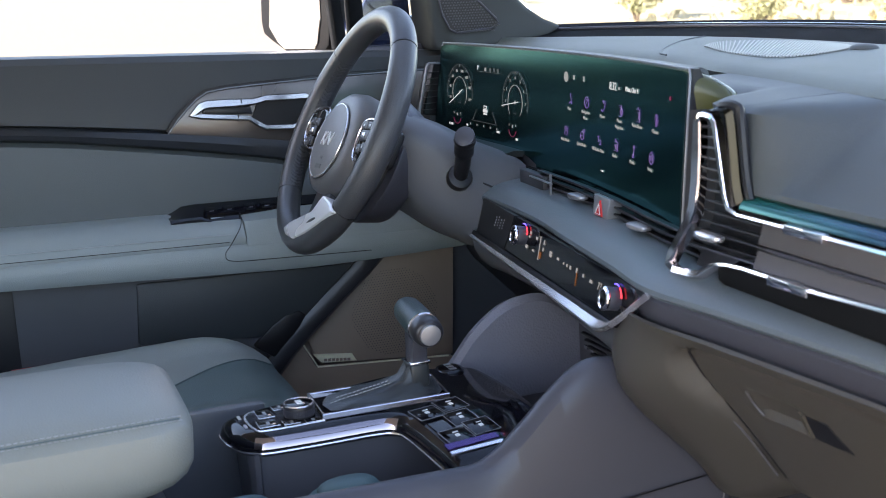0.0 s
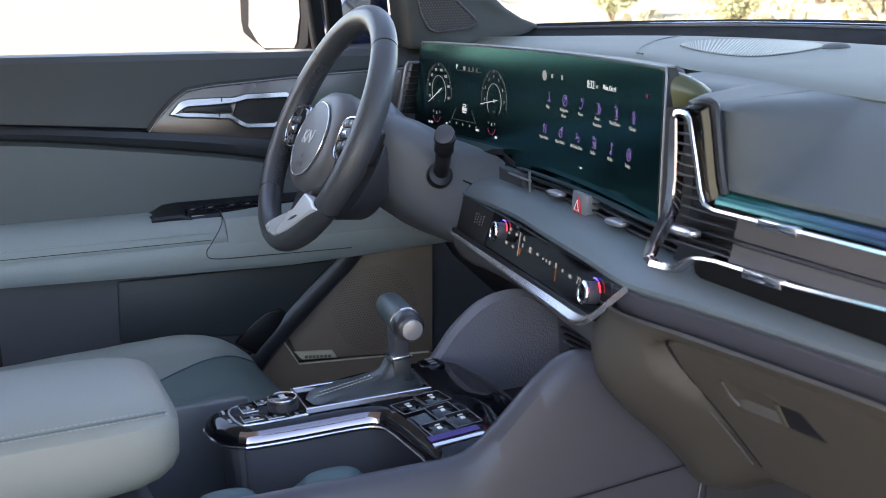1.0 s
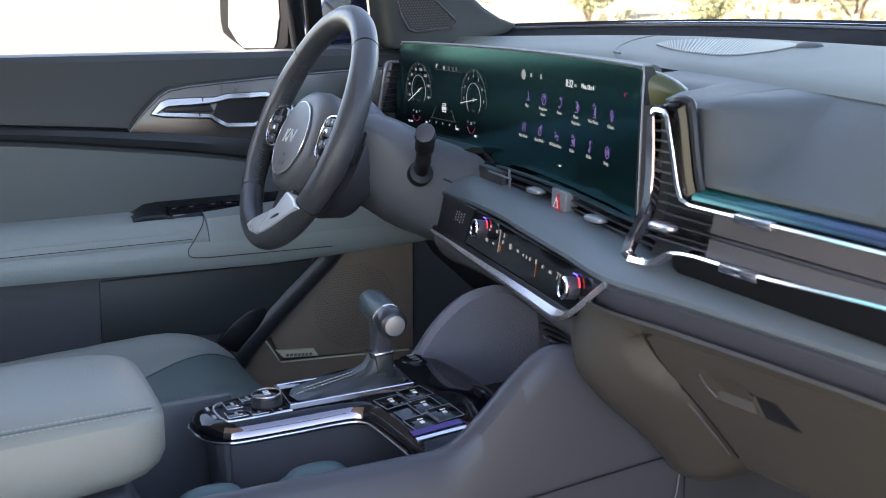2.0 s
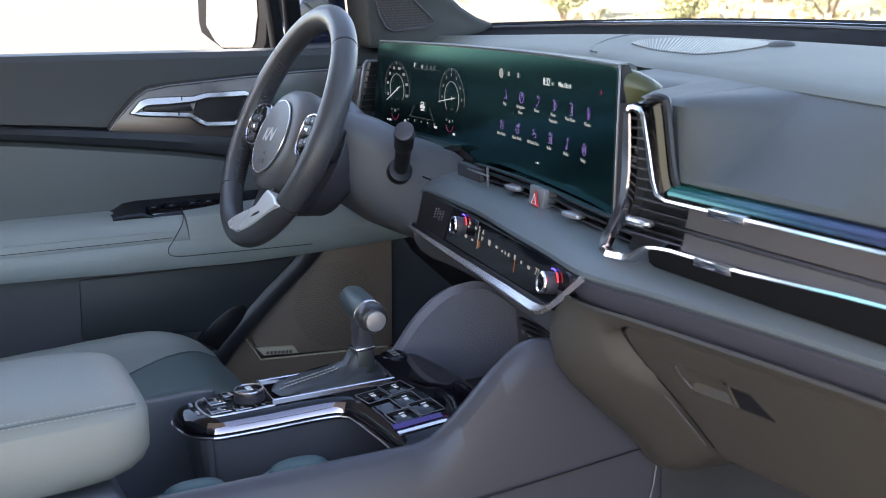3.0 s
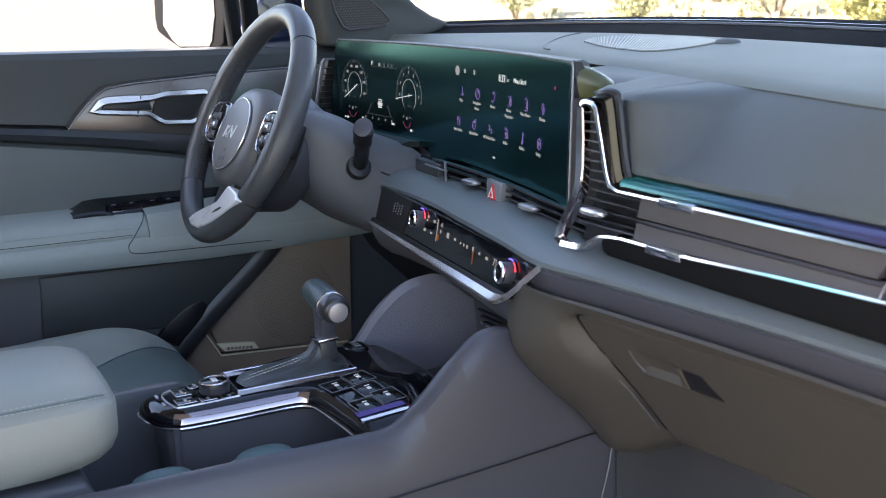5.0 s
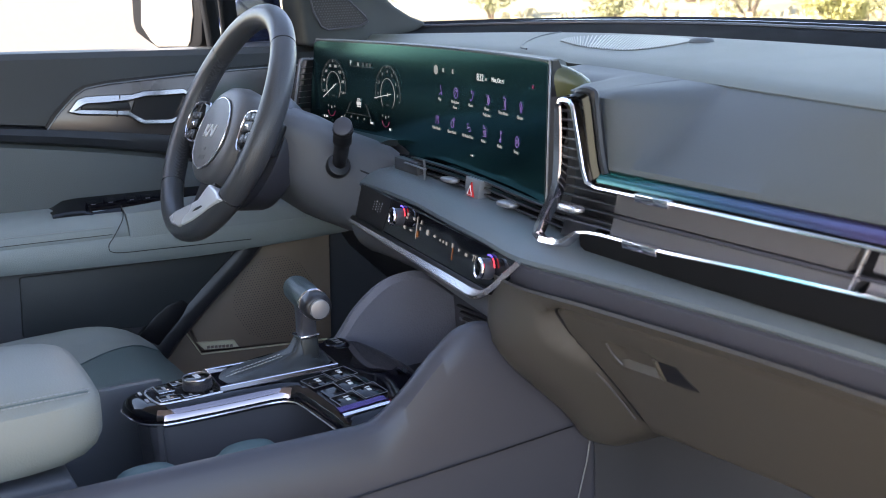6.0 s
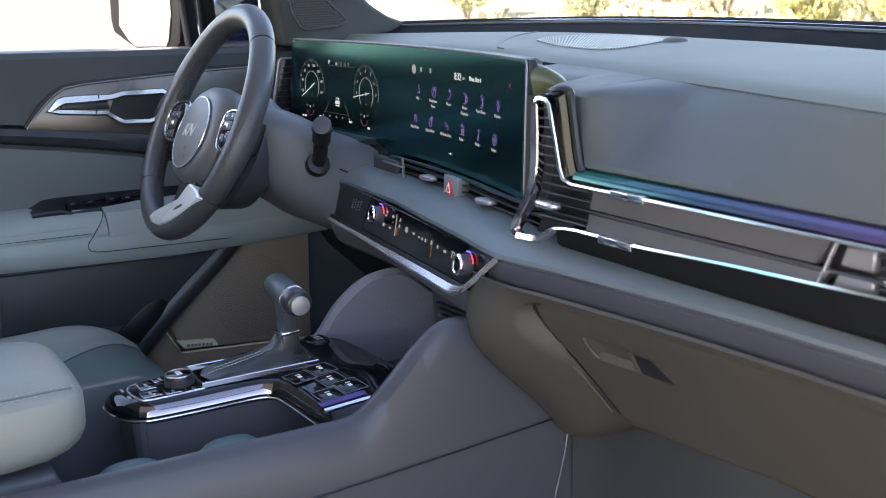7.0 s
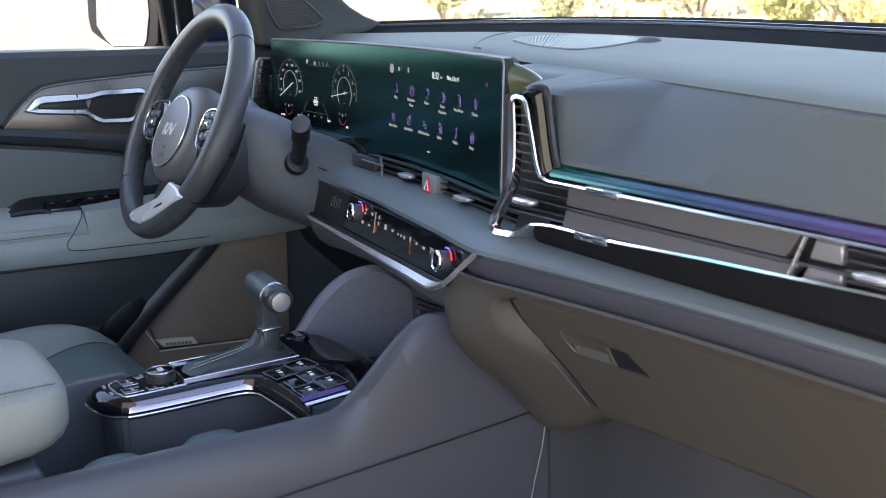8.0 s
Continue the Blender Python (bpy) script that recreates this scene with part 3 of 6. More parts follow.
for k in range(7):
    sub("badge_mark", box(0.001, 0.005, 0.0045, 0, 1, pose(-0.6952, 0.032 + 0.0066 * k, 0.6604 - 0.0008 * k)), SPEAKER, plate)
put("door_reflector", box(0.010, 0.07, 0.024, 0.004, 2, pose(-0.678, -0.412, 0.716)), RED, door, "red reflector low on the door edge")
put("hinge_cover", box(0.03, 0.24, 0.62, 0.006, 2, pose(-0.735, 0.24, 0.85)), HARD, door)
# inner handle
bez = [(-0.184, 1.048), (-0.168, 1.068), (-0.153, 1.083), (-0.137, 1.097), (-0.121, 1.106), (-0.09, 1.110), (-0.055, 1.1115), (0.036, 1.115), (0.112, 1.117), (0.24, 1.118), (0.24, 0.985), (0.0, 1.022)]
bz = put("handle_bezel", prism(bez, "x", -0.72, -0.708, 0.003, 2), WOODISH, door, "dark satin bezel round the inner door handle")
sub("bezel_line", ribbon([(-0.7065, y, z + 0.001) for y, z in bez[:10]], 0.0018, 0.003, (0.95, 0, 0.3)), SILVERGREY, bz)
sub("bezel_groove", ribbon([(-0.7075, y - 0.002, z + 0.004) for y, z in bez[:10]], 0.004, 0.002, (1, 0, 0)), BLACK, bz)
loop = [(-0.148, 1.073), (-0.133, 1.086), (-0.124, 1.0885), (-0.089, 1.088), (-0.054, 1.0875), (-0.033, 1.0915), (0.030, 1.0905), (0.039, 1.085), (0.031, 1.066), (0.017, 1.048), (0.006, 1.0445), (-0.036, 1.047), (-0.045, 1.052), (-0.061, 1.0635), (-0.134, 1.0715)]
put("handle_ring", ribbon([(-0.702, y, z) for y, z in loop], [0.009] + [0.0125] * 3 + [0.0095] * 4 + [0.0078] * 7, 0.009, (0.97, 0, 0.24), True), HANDLE, door, "bright chrome ring of the inner handle")
put("handle_cup", prism([(-0.047, 1.084), (-0.031, 1.088), (0.034, 1.087), (0.012, 1.048), (-0.034, 1.050), (-0.056, 1.062)], "x", -0.716, -0.7055, 0.001, 1), BLACK, door)
put("handle_lever", prism([(-0.128, 1.083), (-0.058, 1.082), (-0.054, 1.0685), (-0.132, 1.0745)], "x", -0.712, -0.702, 0.002, 2), BLACK, door)
for y, z in ((-0.072, 1.0875), (-0.078, 1.0655)):
    put("ring_joint", box(0.0095, 0.0018, 0.011, 0, 1, pose(-0.702, y, z)), BLACK, door)

# ---- dashboard ----
dash = thing("dashboard", "charcoal soft-touch dashboard with chrome-edged trim", "dashboard", (0, 0.4, 0.5))
CREASE = [(-0.80, 0.36), (-0.62, 0.33), (-0.3, 0.34), (-0.12, 0.325), (0.0, 0.293), (0.133, 0.266), (0.26, 0.232), (0.36, 0.208), (0.5, 0.172), (0.65, 0.135), (0.78, 0.11)]
BACK = [(-0.74, 0.32), (-0.62, 0.39), (-0.46, 0.49), (-0.35, 0.53), (-0.2, 0.543), (0.0, 0.522), (0.25, 0.475), (0.5, 0.40), (0.78, 0.33)]
xs = [-0.74 + 1.52 * k / 76 for k in range(77)]
rows, lip = [], []
for x in xs:
    yb, yc = smooth_table(BACK, x)[0], smooth_table(CREASE, x)[0]
    yc = min(yc, yb - 0.03)
    rows.append([(x, yc, 1.1465), (x, yc + 0.006, 1.1505), (x, yc + 0.02, 1.155)] + [(x, yc + 0.02 + (yb - yc - 0.02) * t, 1.155 + 0.0085 * math.sin(t * math.pi / 2)) for t in (0.25, 0.5, 0.75, 0.95)] + [(x, yb, 1.162), (x, yb + 0.006, 1.155)])
    ys = smooth_table(SCREENBASE, max(-0.72, min(0.72, x)))[0]
    lip.append([(x, yb + 0.002, 1.153), (x, yb + 0.03, 1.157), (x, ys - 0.065, 1.168), (x, ys - 0.03, 1.170)])
put("top_pad", thicken(loft(rows), 0.008), DASHTOP, dash)
put("defroster_channel", thicken(loft(lip), 0.004), DULL, dash, "dark channel along the windscreen")
def pad_z(x, y):
    yb, yc = smooth_table(BACK, x)[0], smooth_table(CREASE, x)[0]
    t = max(0.0, min(1.0, (y - yc - 0.02) / (yb - yc - 0.02)))
    return 1.155 + 0.0085 * math.sin(t * math.pi / 2)


put("pad_seam", tube([(p.x, p.y, pad_z(p.x, p.y) + 0.0004) for p in curve_points([(-0.165, 0.338, 0), (-0.205, 0.355, 0), (-0.26, 0.40, 0), (-0.315, 0.462, 0), (-0.345, 0.52, 0)], 8)], 0.0011, 6), SOFT, dash)
# speaker grille in the pad, a leaf shape between two lines
GFRONT = curve_points([(-0.205, 0.42, 0), (-0.12, 0.385, 0), (-0.04, 0.362, 0), (0.025, 0.354, 0), (0.043, 0.385, 0), (0.036, 0.43, 0), (0.018, 0.458, 0)], 10)
GREAR = curve_points([(-0.205, 0.42, 0), (-0.235, 0.465, 0), (-0.19, 0.50, 0), (-0.13, 0.507, 0), (-0.07, 0.50, 0), (-0.02, 0.483, 0), (0.018, 0.460, 0)], 10)
grille = put("speaker_grille", loft([[(p.x, p.y, pad_z(p.x, p.y) + 0.0007) for p in (a.lerp(b, q) for q in (0, 0.2, 0.4, 0.6, 0.8, 1))] for a, b in zip(GFRONT, GREAR)]), PALE, dash, "ribbed pale centre speaker grille")
for k in range(1, 60):
    a, b = GFRONT[k], GREAR[k]
    sub("grille_rib", tube([(p.x, p.y, pad_z(p.x, p.y) + 0.0008) for p in (a.lerp(b, q) for q in (0.02, 0.35, 0.65, 0.98))], 0.0011, 5), LIGHT, grille)
put("light_sensor", superbox(0.040, 0.456, 1.1625, 0.034, 0.028, 0.012, 2.2, 20, 8), SOFT, dash)

# face pad in front of the passenger
rows = []
for k in range(65):
    x = 0.266 + 0.514 * k / 64
    yc = smooth_table(CREASE, x)[0]
    q = max(0.0, min(1.0, (0.352 - x) / 0.066))
    q = q * q * (3 - 2 * q)
    pts = [(yc + 0.003, 1.1465), (yc - 0.004, 1.1425), (0.8 * yc + 0.2 * 0.118, 1.133), (0.6 * yc + 0.4 * 0.118, 1.122), (0.25 * yc + 0.75 * 0.116, 1.095), (0.1135, 1.082), (0.1125, 1.0775), (0.118, 1.0745), (0.15, 1.074)]
    near = [(yc + 0.003, 1.1465), (0.5 * yc + 0.066, 1.1455), (0.130, 1.1435), (0.122, 1.139), (0.117, 1.105), (0.1145, 1.082), (0.1135, 1.0775), (0.118, 1.0745), (0.15, 1.074)]
    rows.append([(x, a[0] + (b[0] - a[0]) * q, a[1] + (b[1] - a[1]) * q) for a, b in zip(pts, near)])
put("face_pad", thicken(loft(rows), 0.006), SOFT, dash)
# shoulder between the display and the fin
rows = []
for k in range(41):
    t = k / 40
    x = 0.03 + 0.236 * t
    yc = smooth_table(CREASE, x)[0]
    yf = 0.182 - 0.060 * max(0.0, (x - 0.128) / 0.138) ** 0.8
    q = max(0.0, min(1.0, (x - 0.172) / 0.03))
    yf = 0.205 + (yf - 0.205) * q * q * (3 - 2 * q)
    rows.append([(x, yc + 0.03, 1.1520), (x, yc + 0.012, 1.1500), (x, yc + 0.001, 1.1468), (x, 0.5 * yc + 0.5 * yf, 1.1455), (x, 0.15 * yc + 0.85 * yf, 1.1435), (x, yf, 1.139), (x, yf + 0.002, 1.134), (x, yf + 0.03, 1.128)])
put("shoulder_pad", thicken(loft(rows), 0.004), SOFT, dash)
# bright fin beside the tall vent
fin = curve_points([(0.256, 0.112, 1.139), (0.264, 0.110, 1.1435), (0.278, 0.112, 1.1435), (0.283, 0.113, 1.135), (0.293, 0.112, 1.088), (0.298, 0.112, 1.072)], 6)
put("vent_fin", thicken(loft([[p + Vector((0, -0.004, 0)) for p in fin], [p + Vector((-0.004, -0.008, -0.003)) for p in fin], [p + Vector((-0.014, -0.004, -0.006)) for p in fin], [p + Vector((-0.018, 0.004, -0.008)) for p in fin], [p + Vector((-0.02, 0.03, -0.01)) for p in fin]]), 0.003), GLOSSGREY, dash, "polished fin beside the tall air vent")
put("fin_edge", tube([p + Vector((0.0035, 0.0, 0.0015)) for p in fin], 0.0042, 8), BLACK, dash)
put("accent_strip", thicken(loft([[(x, 0.104, 1.0665), (x, 0.1045, 1.0695), (x, 0.108, 1.0735), (x, 0.116, 1.0755)] for x in (0.298 + 0.482 * k / 30 for k in range(31))]), 0.003), IRIS, dash, "glossy teal and violet accent strip")
# chrome line: lower strip, round the tall vent, then the upper strip
line = [(0.78, 1.034), (0.66, 1.0315), (0.50, 1.026), (0.40, 1.021), (0.31, 1.0205), (0.29, 1.019), (0.275, 1.0165), (0.265, 1.012), (0.252, 1.004), (0.238, 1.0005), (0.214, 0.9995), (0.206, 1.0035), (0.2085, 1.010), (0.222, 1.028), (0.236, 1.046),
        (0.242, 1.058), (0.2455, 1.08), (0.2465, 1.105), (0.2475, 1.130), (0.251, 1.1355), (0.258, 1.1365), (0.266, 1.1355), (0.2705, 1.131), (0.278, 1.103), (0.285, 1.075), (0.2905, 1.065), (0.304, 1.062), (0.4, 1.0625), (0.66, 1.063), (0.78, 1.063)]
wid = [0.0030] * 7 + [0.005, 0.006, 0.007, 0.008, 0.009, 0.0105, 0.0115, 0.0125, 0.013, 0.013, 0.0128, 0.0105, 0.006] + [0.004, 0.0045, 0.005, 0.005, 0.005, 0.004] + [0.0026] * 4
put("chrome_surround", ribbon([(x, 0.102, z) for x, z in line], wid, 0.009, (0, -0.93, 0.36)), BRIGHT, dash, "bright chrome surround of vent and trim")
for x0, x1, z in ((0.362, 0.405, 1.0632), (0.345, 0.39, 1.0205)):
    put("chrome_clip", box(x1 - x0, 0.007, 0.0070, 0.001, 2, pose((x0 + x1) / 2, 0.0985, z)), BRIGHT, dash)
put("vent_cavity", prism([(0.215, 1.002), (0.24, 1.05), (0.249, 1.133), (0.268, 1.133), (0.288, 1.068), (0.36, 1.06), (0.36, 1.024), (0.28, 1.02), (0.25, 1.003)], "y", 0.122, 0.15), BLACK, dash)
for k in range(12):
    z = 1.126 - 0.0088 * k
    x0, x1 = 0.2505 - 0.0003 * k, 0.2685 + 0.0026 * k
    if k > 7:
        x0, x1 = 0.242 - 0.006 * (k - 8), 0.33
    put("vent_slat", box(x1 - x0, 0.012, 0.0018, 0.0005, 1, pose((x0 + x1) / 2, 0.113, z, -14, 0, 0)), BLACK, dash)
put("vent_slat", box(0.09, 0.012, 0.0018, 0.0005, 1, pose(0.275, 0.113, 1.0235, -14, 0, 0)), HARD, dash)
put("vent_tab", superbox(0.263, 0.101, 1.0385, 0.036, 0.014, 0.007, 3, 20, 8), CHROME, dash, "silver vent slider tab")
for z0, z1 in ((1.0415, 1.0605), (1.0205, 1.0375)):
    put("trim_panel", prism([(0.318 + (0.006 if z0 > 1.03 else 0.0), z1), (0.312 + (0.006 if z0 > 1.03 else 0.0), z0), (0.578, z0 + (0.004 if z0 < 1.03 else 0)), (0.590, z1)], "y", 0.107, 0.118, 0.0008, 1), TRIM, dash, "matt taupe-grey trim panel")
put("trim_groove", box(0.45, 0.004, 0.0022, 0, 1, pose(0.555, 0.1085, 1.0395)), HARD, dash)
put("trim_back", prism([(0.315, 1.018), (0.315, 1.062), (0.78, 1.062), (0.78, 1.03)], "y", 0.119, 0.15), BLACK, dash)
for z0, z1 in ((1.043, 1.0585), (1.0265, 1.0385)):
    put("vent_window", prism([(0.594 if z0 > 1.04 else 0.588, z0), (0.600 if z0 > 1.04 else 0.594, z1), (0.624, z1), (0.624, z0)], "y", 0.112, 0.119, 0.0015, 1), SILVER, dash)
put("vent_frame", ribbon([(0.582, 0.106, 1.0285), (0.597, 0.106, 1.0615)], 0.002, 0.004, (0, -1, 0)), CHROME, dash)
for k in range(4):
    put("vent_slat", box(0.14, 0.012, 0.0018, 0.0005, 1, pose(0.70, 0.113, 1.056 - 0.0075 * k, -14, 0, 0)), HARD, dash)
put("vent_tab", superbox(0.66, 0.101, 1.0435, 0.036, 0.014, 0.007, 3, 20, 8), CHROME, dash, "silver vent slider tab")

# dull black here puts the shade under the trim into the colour
put("trim_underside", thicken(loft([[(x, 0.106, 1.018 + 0.03 * (x - 0.3)), (x, 0.108, 1.004), (x, 0.114, 0.998), (x, 0.16, 0.996)] for x in (0.27 + 0.51 * k / 20 for k in range(21))]), 0.002), DULL, dash)

# ledge pad, running from the wheel to the passenger side
LEDGE = [(-0.30, 0.135, 0.170), (-0.255, 0.139, 0.166), (-0.12, 0.131, 0.164), (-0.01, 0.112, 0.148), (0.12, 0.090, 0.125), (0.21, 0.074, 0.122), (0.30, 0.085, 0.13), (0.5, 0.105, 0.14), (0.78, 0.115, 0.15)]
rows = []
for k in range(61):
    x = -0.285 + 1.065 * k / 60
    yf, yb = smooth_table(LEDGE, x)
    rows.append([(x, yb + 0.03, 1.004), (x, yb, 1.001), (x, yf + 0.5 * (yb - yf), 0.9965), (x, yf + 0.008, 0.991), (x, yf + 0.001, 0.986), (x, yf, 0.982), (x, yf + 0.004, 0.978)])
put("ledge_pad", thicken(loft(rows), 0.008), LEDGEMAT, dash, "padded ledge below the vents")
rows = []
for k in range(41):
    x = 0.0 + 0.78 * k / 40
    yf = smooth_table(LEDGE, x)[0]
    rows.append([(x, yf + 0.006, 0.980), (x, yf + 0.001, 0.976), (x, yf + 0.002, 0.962), (x, yf + 0.012, 0.948)])
put("lower_rail", thicken(loft(rows), 0.006), HARD, dash)
# lower fascia, swelling beside the recessed glovebox lid
LIDEDGE = [(0.77, 0.310), (0.834, 0.288), (0.884, 0.266), (0.905, 0.253), (0.919, 0.247), (0.932, 0.246), (0.941, 0.248), (0.96, 0.30)]


def ease(t):
    t = max(0.0, min(1.0, t))
    return t * t * (3 - 2 * t)


def on_face(x, z, lift=0.0):
    yf = smooth_table(LEDGE, x)[0]
    return Vector((x, yf + 0.008 + 0.55 * (0.955 - z) - lift, z - 0.5 * lift))


def fascia_lift(x, z):
    """Proud of the lid all round it, sunk behind it."""
    edge = smooth_table(LIDEDGE, z)[0]
    beside = ease((edge - x) / 0.012) if z < 0.953 else 1.0
    swell = 0.034 * math.sin(math.pi * max(0.0, min(1.0, (x - 0.08) / 0.185))) ** 1.2 * ease((0.966 - z) / 0.055) * (1 - 0.85 * ease((0.91 - z) / 0.13))
    return -0.006 + (0.012 + swell) * beside


rows = []
fx = [0.05 + 0.16 * k / 14 for k in range(14)] + [0.21 + 0.10 * k / 50 for k in range(50)] + [0.31 + 0.47 * k / 20 for k in range(21)]
fz = [0.962, 0.958, 0.9545, 0.9525, 0.950, 0.946, 0.941, 0.935, 0.925, 0.912, 0.90, 0.885, 0.87, 0.85, 0.83, 0.81, 0.79, 0.78]
for x in fx:
    d = max(0.0, min(1.0, (0.20 - x) / 0.2))
    pts = []
    for z in fz:
        p = on_face(x, z, fascia_lift(x, z))
        foot = ease((x - 0.20) / 0.1) * 0.04
        pts.append((x, p.y + 0.06 * d * d, p.z + (0.05 * d * d + foot) * (0.962 - z) / 0.182))
    pts += [(x, pts[-1][1] + 0.02, pts[-1][2] - 0.008), (x, pts[-1][1] + 0.06, pts[-1][2] - 0.010), (x, 0.45, 0.80)]
    rows.append(pts)
put("lower_fascia", thicken(loft(rows), 0.004), BROWN, dash, "dark moulded fascia swelling beside the glovebox")
# glovebox lid
gb = thing("glovebox", "dark plastic glovebox lid under the ledge, closed", "glovebox", (0.5, 0.12, 0.8))
lid = []
for j in range(33):
    b = j / 32
    z = 0.9505 - 0.135 * b
    x0 = smooth_table(LIDEDGE, z)[0] + 0.0025
    row = []
    for i in range(57):
        t = (i / 56) ** 1.6
        x = x0 + (0.775 - x0) * t
        d = min(x - x0, 0.135 * b, 0.135 * (1 - b) + 0.003)
        lift = -0.002 + 0.006 * min(1.0, d / 0.008) ** 0.5
        # the scooped pull
        px, pz = (x - 0.332) / 0.026, (z - 0.9085) / 0.0115
        if px < 1.15:
            lift -= 0.006 * ease((px + 1.15) / 0.5) * ease((1.15 - abs(pz)) / 0.35)
        row.append(on_face(x, z + 0.010 * t * (1 - b) * 0.3, lift))
    lid.append(row)
gl = put("lid", loft(lid), BROWN, gb)
put("lid_gap", tube([on_face(0.26 + 0.51 * k / 14, 0.9518, -0.001) for k in range(15)], 0.0018, 6), BLACK, gb)
# lighter bead; the highlight on the lid's edge is put into its colour
put("lid_lip_highlight", tube([on_face(smooth_table(LIDEDGE, z)[0] - 0.0075, z, fascia_lift(smooth_table(LIDEDGE, z)[0] - 0.0075, z) + 0.0002) for z in (0.9475, 0.941, 0.935, 0.925, 0.91, 0.90, 0.88, 0.86, 0.84, 0.825)], 0.0012, 6), TRIM, gb)
put("lid_groove", tube([on_face(smooth_table(LIDEDGE, z)[0] + 0.0005, z, 0.0) for z in (0.949, 0.945, 0.941, 0.935, 0.925, 0.91, 0.90, 0.88, 0.86, 0.84, 0.825)], 0.0018, 6), BLACK, gb)
put("pull_lip", tube(curve_points([on_face(0.3045, 0.9185, 0.0042), on_face(0.3065, 0.907, 0.0042), on_face(0.3125, 0.898, 0.0042)], 5), 0.0010, 6), TRIM, gb)
put("pull_bar", thicken(loft([[on_face(0.360, z, 0.0044), on_face(0.3645, z, 0.0052), on_face(0.3675, z, 0.0030)] for z in (0.9175, 0.910, 0.903, 0.8965)]), -0.002), TAUPE, gb)
# no hollow: black plate on the lid gives the slot's shade
put("pull_slot", thicken(loft([[on_face(0.3675, 0.9172, 0.0046), on_face(0.389, 0.9175, 0.0046)], [on_face(0.3675, 0.907, 0.0046), on_face(0.396, 0.9065, 0.0046)], [on_face(0.3675, 0.8965, 0.0046), on_face(0.4045, 0.8965, 0.0046)]]), -0.003), BLACK, gb, "black plate standing for the shaded finger slot of the lid pull")

# ---- climate panel ----
cp = thing("climate_panel", "gloss black climate panel with two ringed knobs", "control panel", (-0.05, 0.12, 0.9))
UV0, UV1, UV2, UV3 = Vector((-0.272, 0.139, 0.984)), Vector((0.214, 0.0745, 0.980)), Vector((-0.283, 0.131, 0.936)), Vector((0.157, 0.0745, 0.936))


def on_panel(u, v, lift=0.0):
    """u from the wheel to the passenger side, v upwards, lift towards the seats."""
    p = UV2.lerp(UV3, u).lerp(UV0.lerp(UV1, u), v)
    return p + Vector((-0.13, -0.92, 0.36)) * lift


def panel_pose(u, v, lift=0.0):
    e = (on_panel(u + 0.01, v) - on_panel(u - 0.01, v)).normalized()
    up = (on_panel(u, v + 0.05) - on_panel(u, v - 0.05)).normalized()
    n = e.cross(up).normalized()
    up = n.cross(e)
    m = Matrix((e, -n, up)).transposed().to_4x4()
    m.translation = on_panel(u, v, lift)
    return m


put("panel", thicken(loft([[on_panel(0.255 + 0.745 * k / 20, v) for v in (0, 0.5, 1)] for k in range(21)]), 0.006), GLOSS, cp)
put("microphone_panel", thicken(loft([[on_panel(0.0 + 0.25 * k / 4, v, 0.001) for v in (-0.02, 0.5, 1.0)] for k in range(5)]), 0.006), BLACK, cp)
for i in range(4):
    for j in range(4):
        put("microphone_hole", cyl(0.0011, 0.0012, 6, 0, panel_pose(0.135 + 0.02 * i, 0.5 + 0.075 * j + 0.035 * (i % 2), 0.0012) @ pose(0, 0, 0, 90)), SILVER, cp)
lip_path = [on_panel(-0.02 + 0.95 * k / 16, -0.10 - 0.05 * k / 16, 0.005) for k in range(17)] + curve_points([on_panel(0.955, -0.14, 0.005), on_panel(0.985, -0.05, 0.005), on_panel(0.999, 0.2, 0.0045), on_panel(1.003, 0.6, 0.004), on_panel(1.006, 1.02, 0.003)], 5)
lip_wide = [0.004 + 0.007 * (k / 16) ** 1.2 for k in range(17)] + [0.011 - 0.0085 * min(1.0, k / 9) for k in range(len(lip_path) - 17)]
put("chrome_lip", ribbon(lip_path, lip_wide, 0.006, (-0.1, -0.62, 0.78)), CHROME, cp, "satin chrome lip round the panel foot")
put("panel_margin", ribbon([on_panel(-0.02 + 1.0 * k / 16, -0.015, 0.002) for k in range(17)], 0.007, 0.005, (-0.13, -0.92, 0.36)), BLACK, cp)
for u, v in ((0.352, 0.70), (0.918, 0.60)):
    m = panel_pose(u, v, -0.004)
    kn = put("knob", cyl(0.0108, 0.013, 32, 0.001, m @ pose(0, -0.009, 0, 90)), HARD, cp, "ringed rotary knob")
    ring = [m @ Vector((0.0092 * math.cos(a), -0.017, 0.0092 * math.sin(a))) for a in (math.tau * k / 32 for k in range(32))]
    sub("knob_ring", tube(ring, 0.0022, 8, True, up=m.to_3x3() @ Vector((0, 1, 0))), BRIGHT, kn)
    sub("knob_face", cyl(0.0074, 0.002, 24, 0.0005, m @ pose(0, -0.0175, 0, 90)), GLOSS, kn)
    for a0, a1, mm in ((70, 115, UIB), (15, 65, UIR)):
        sub("knob_light", tube([m @ Vector((0.0138 * math.cos(radians(a)), -0.0062, 0.0138 * math.sin(radians(a)))) for a in range(a0, a1, 5)], 0.0008, 5), mm, kn)


def panel_mark(u, v, w, h, mat, name="mark"):
    put(name, box(w, 0.0008, h, 0, 1, panel_pose(u, v, 0.0006)), mat, cp)


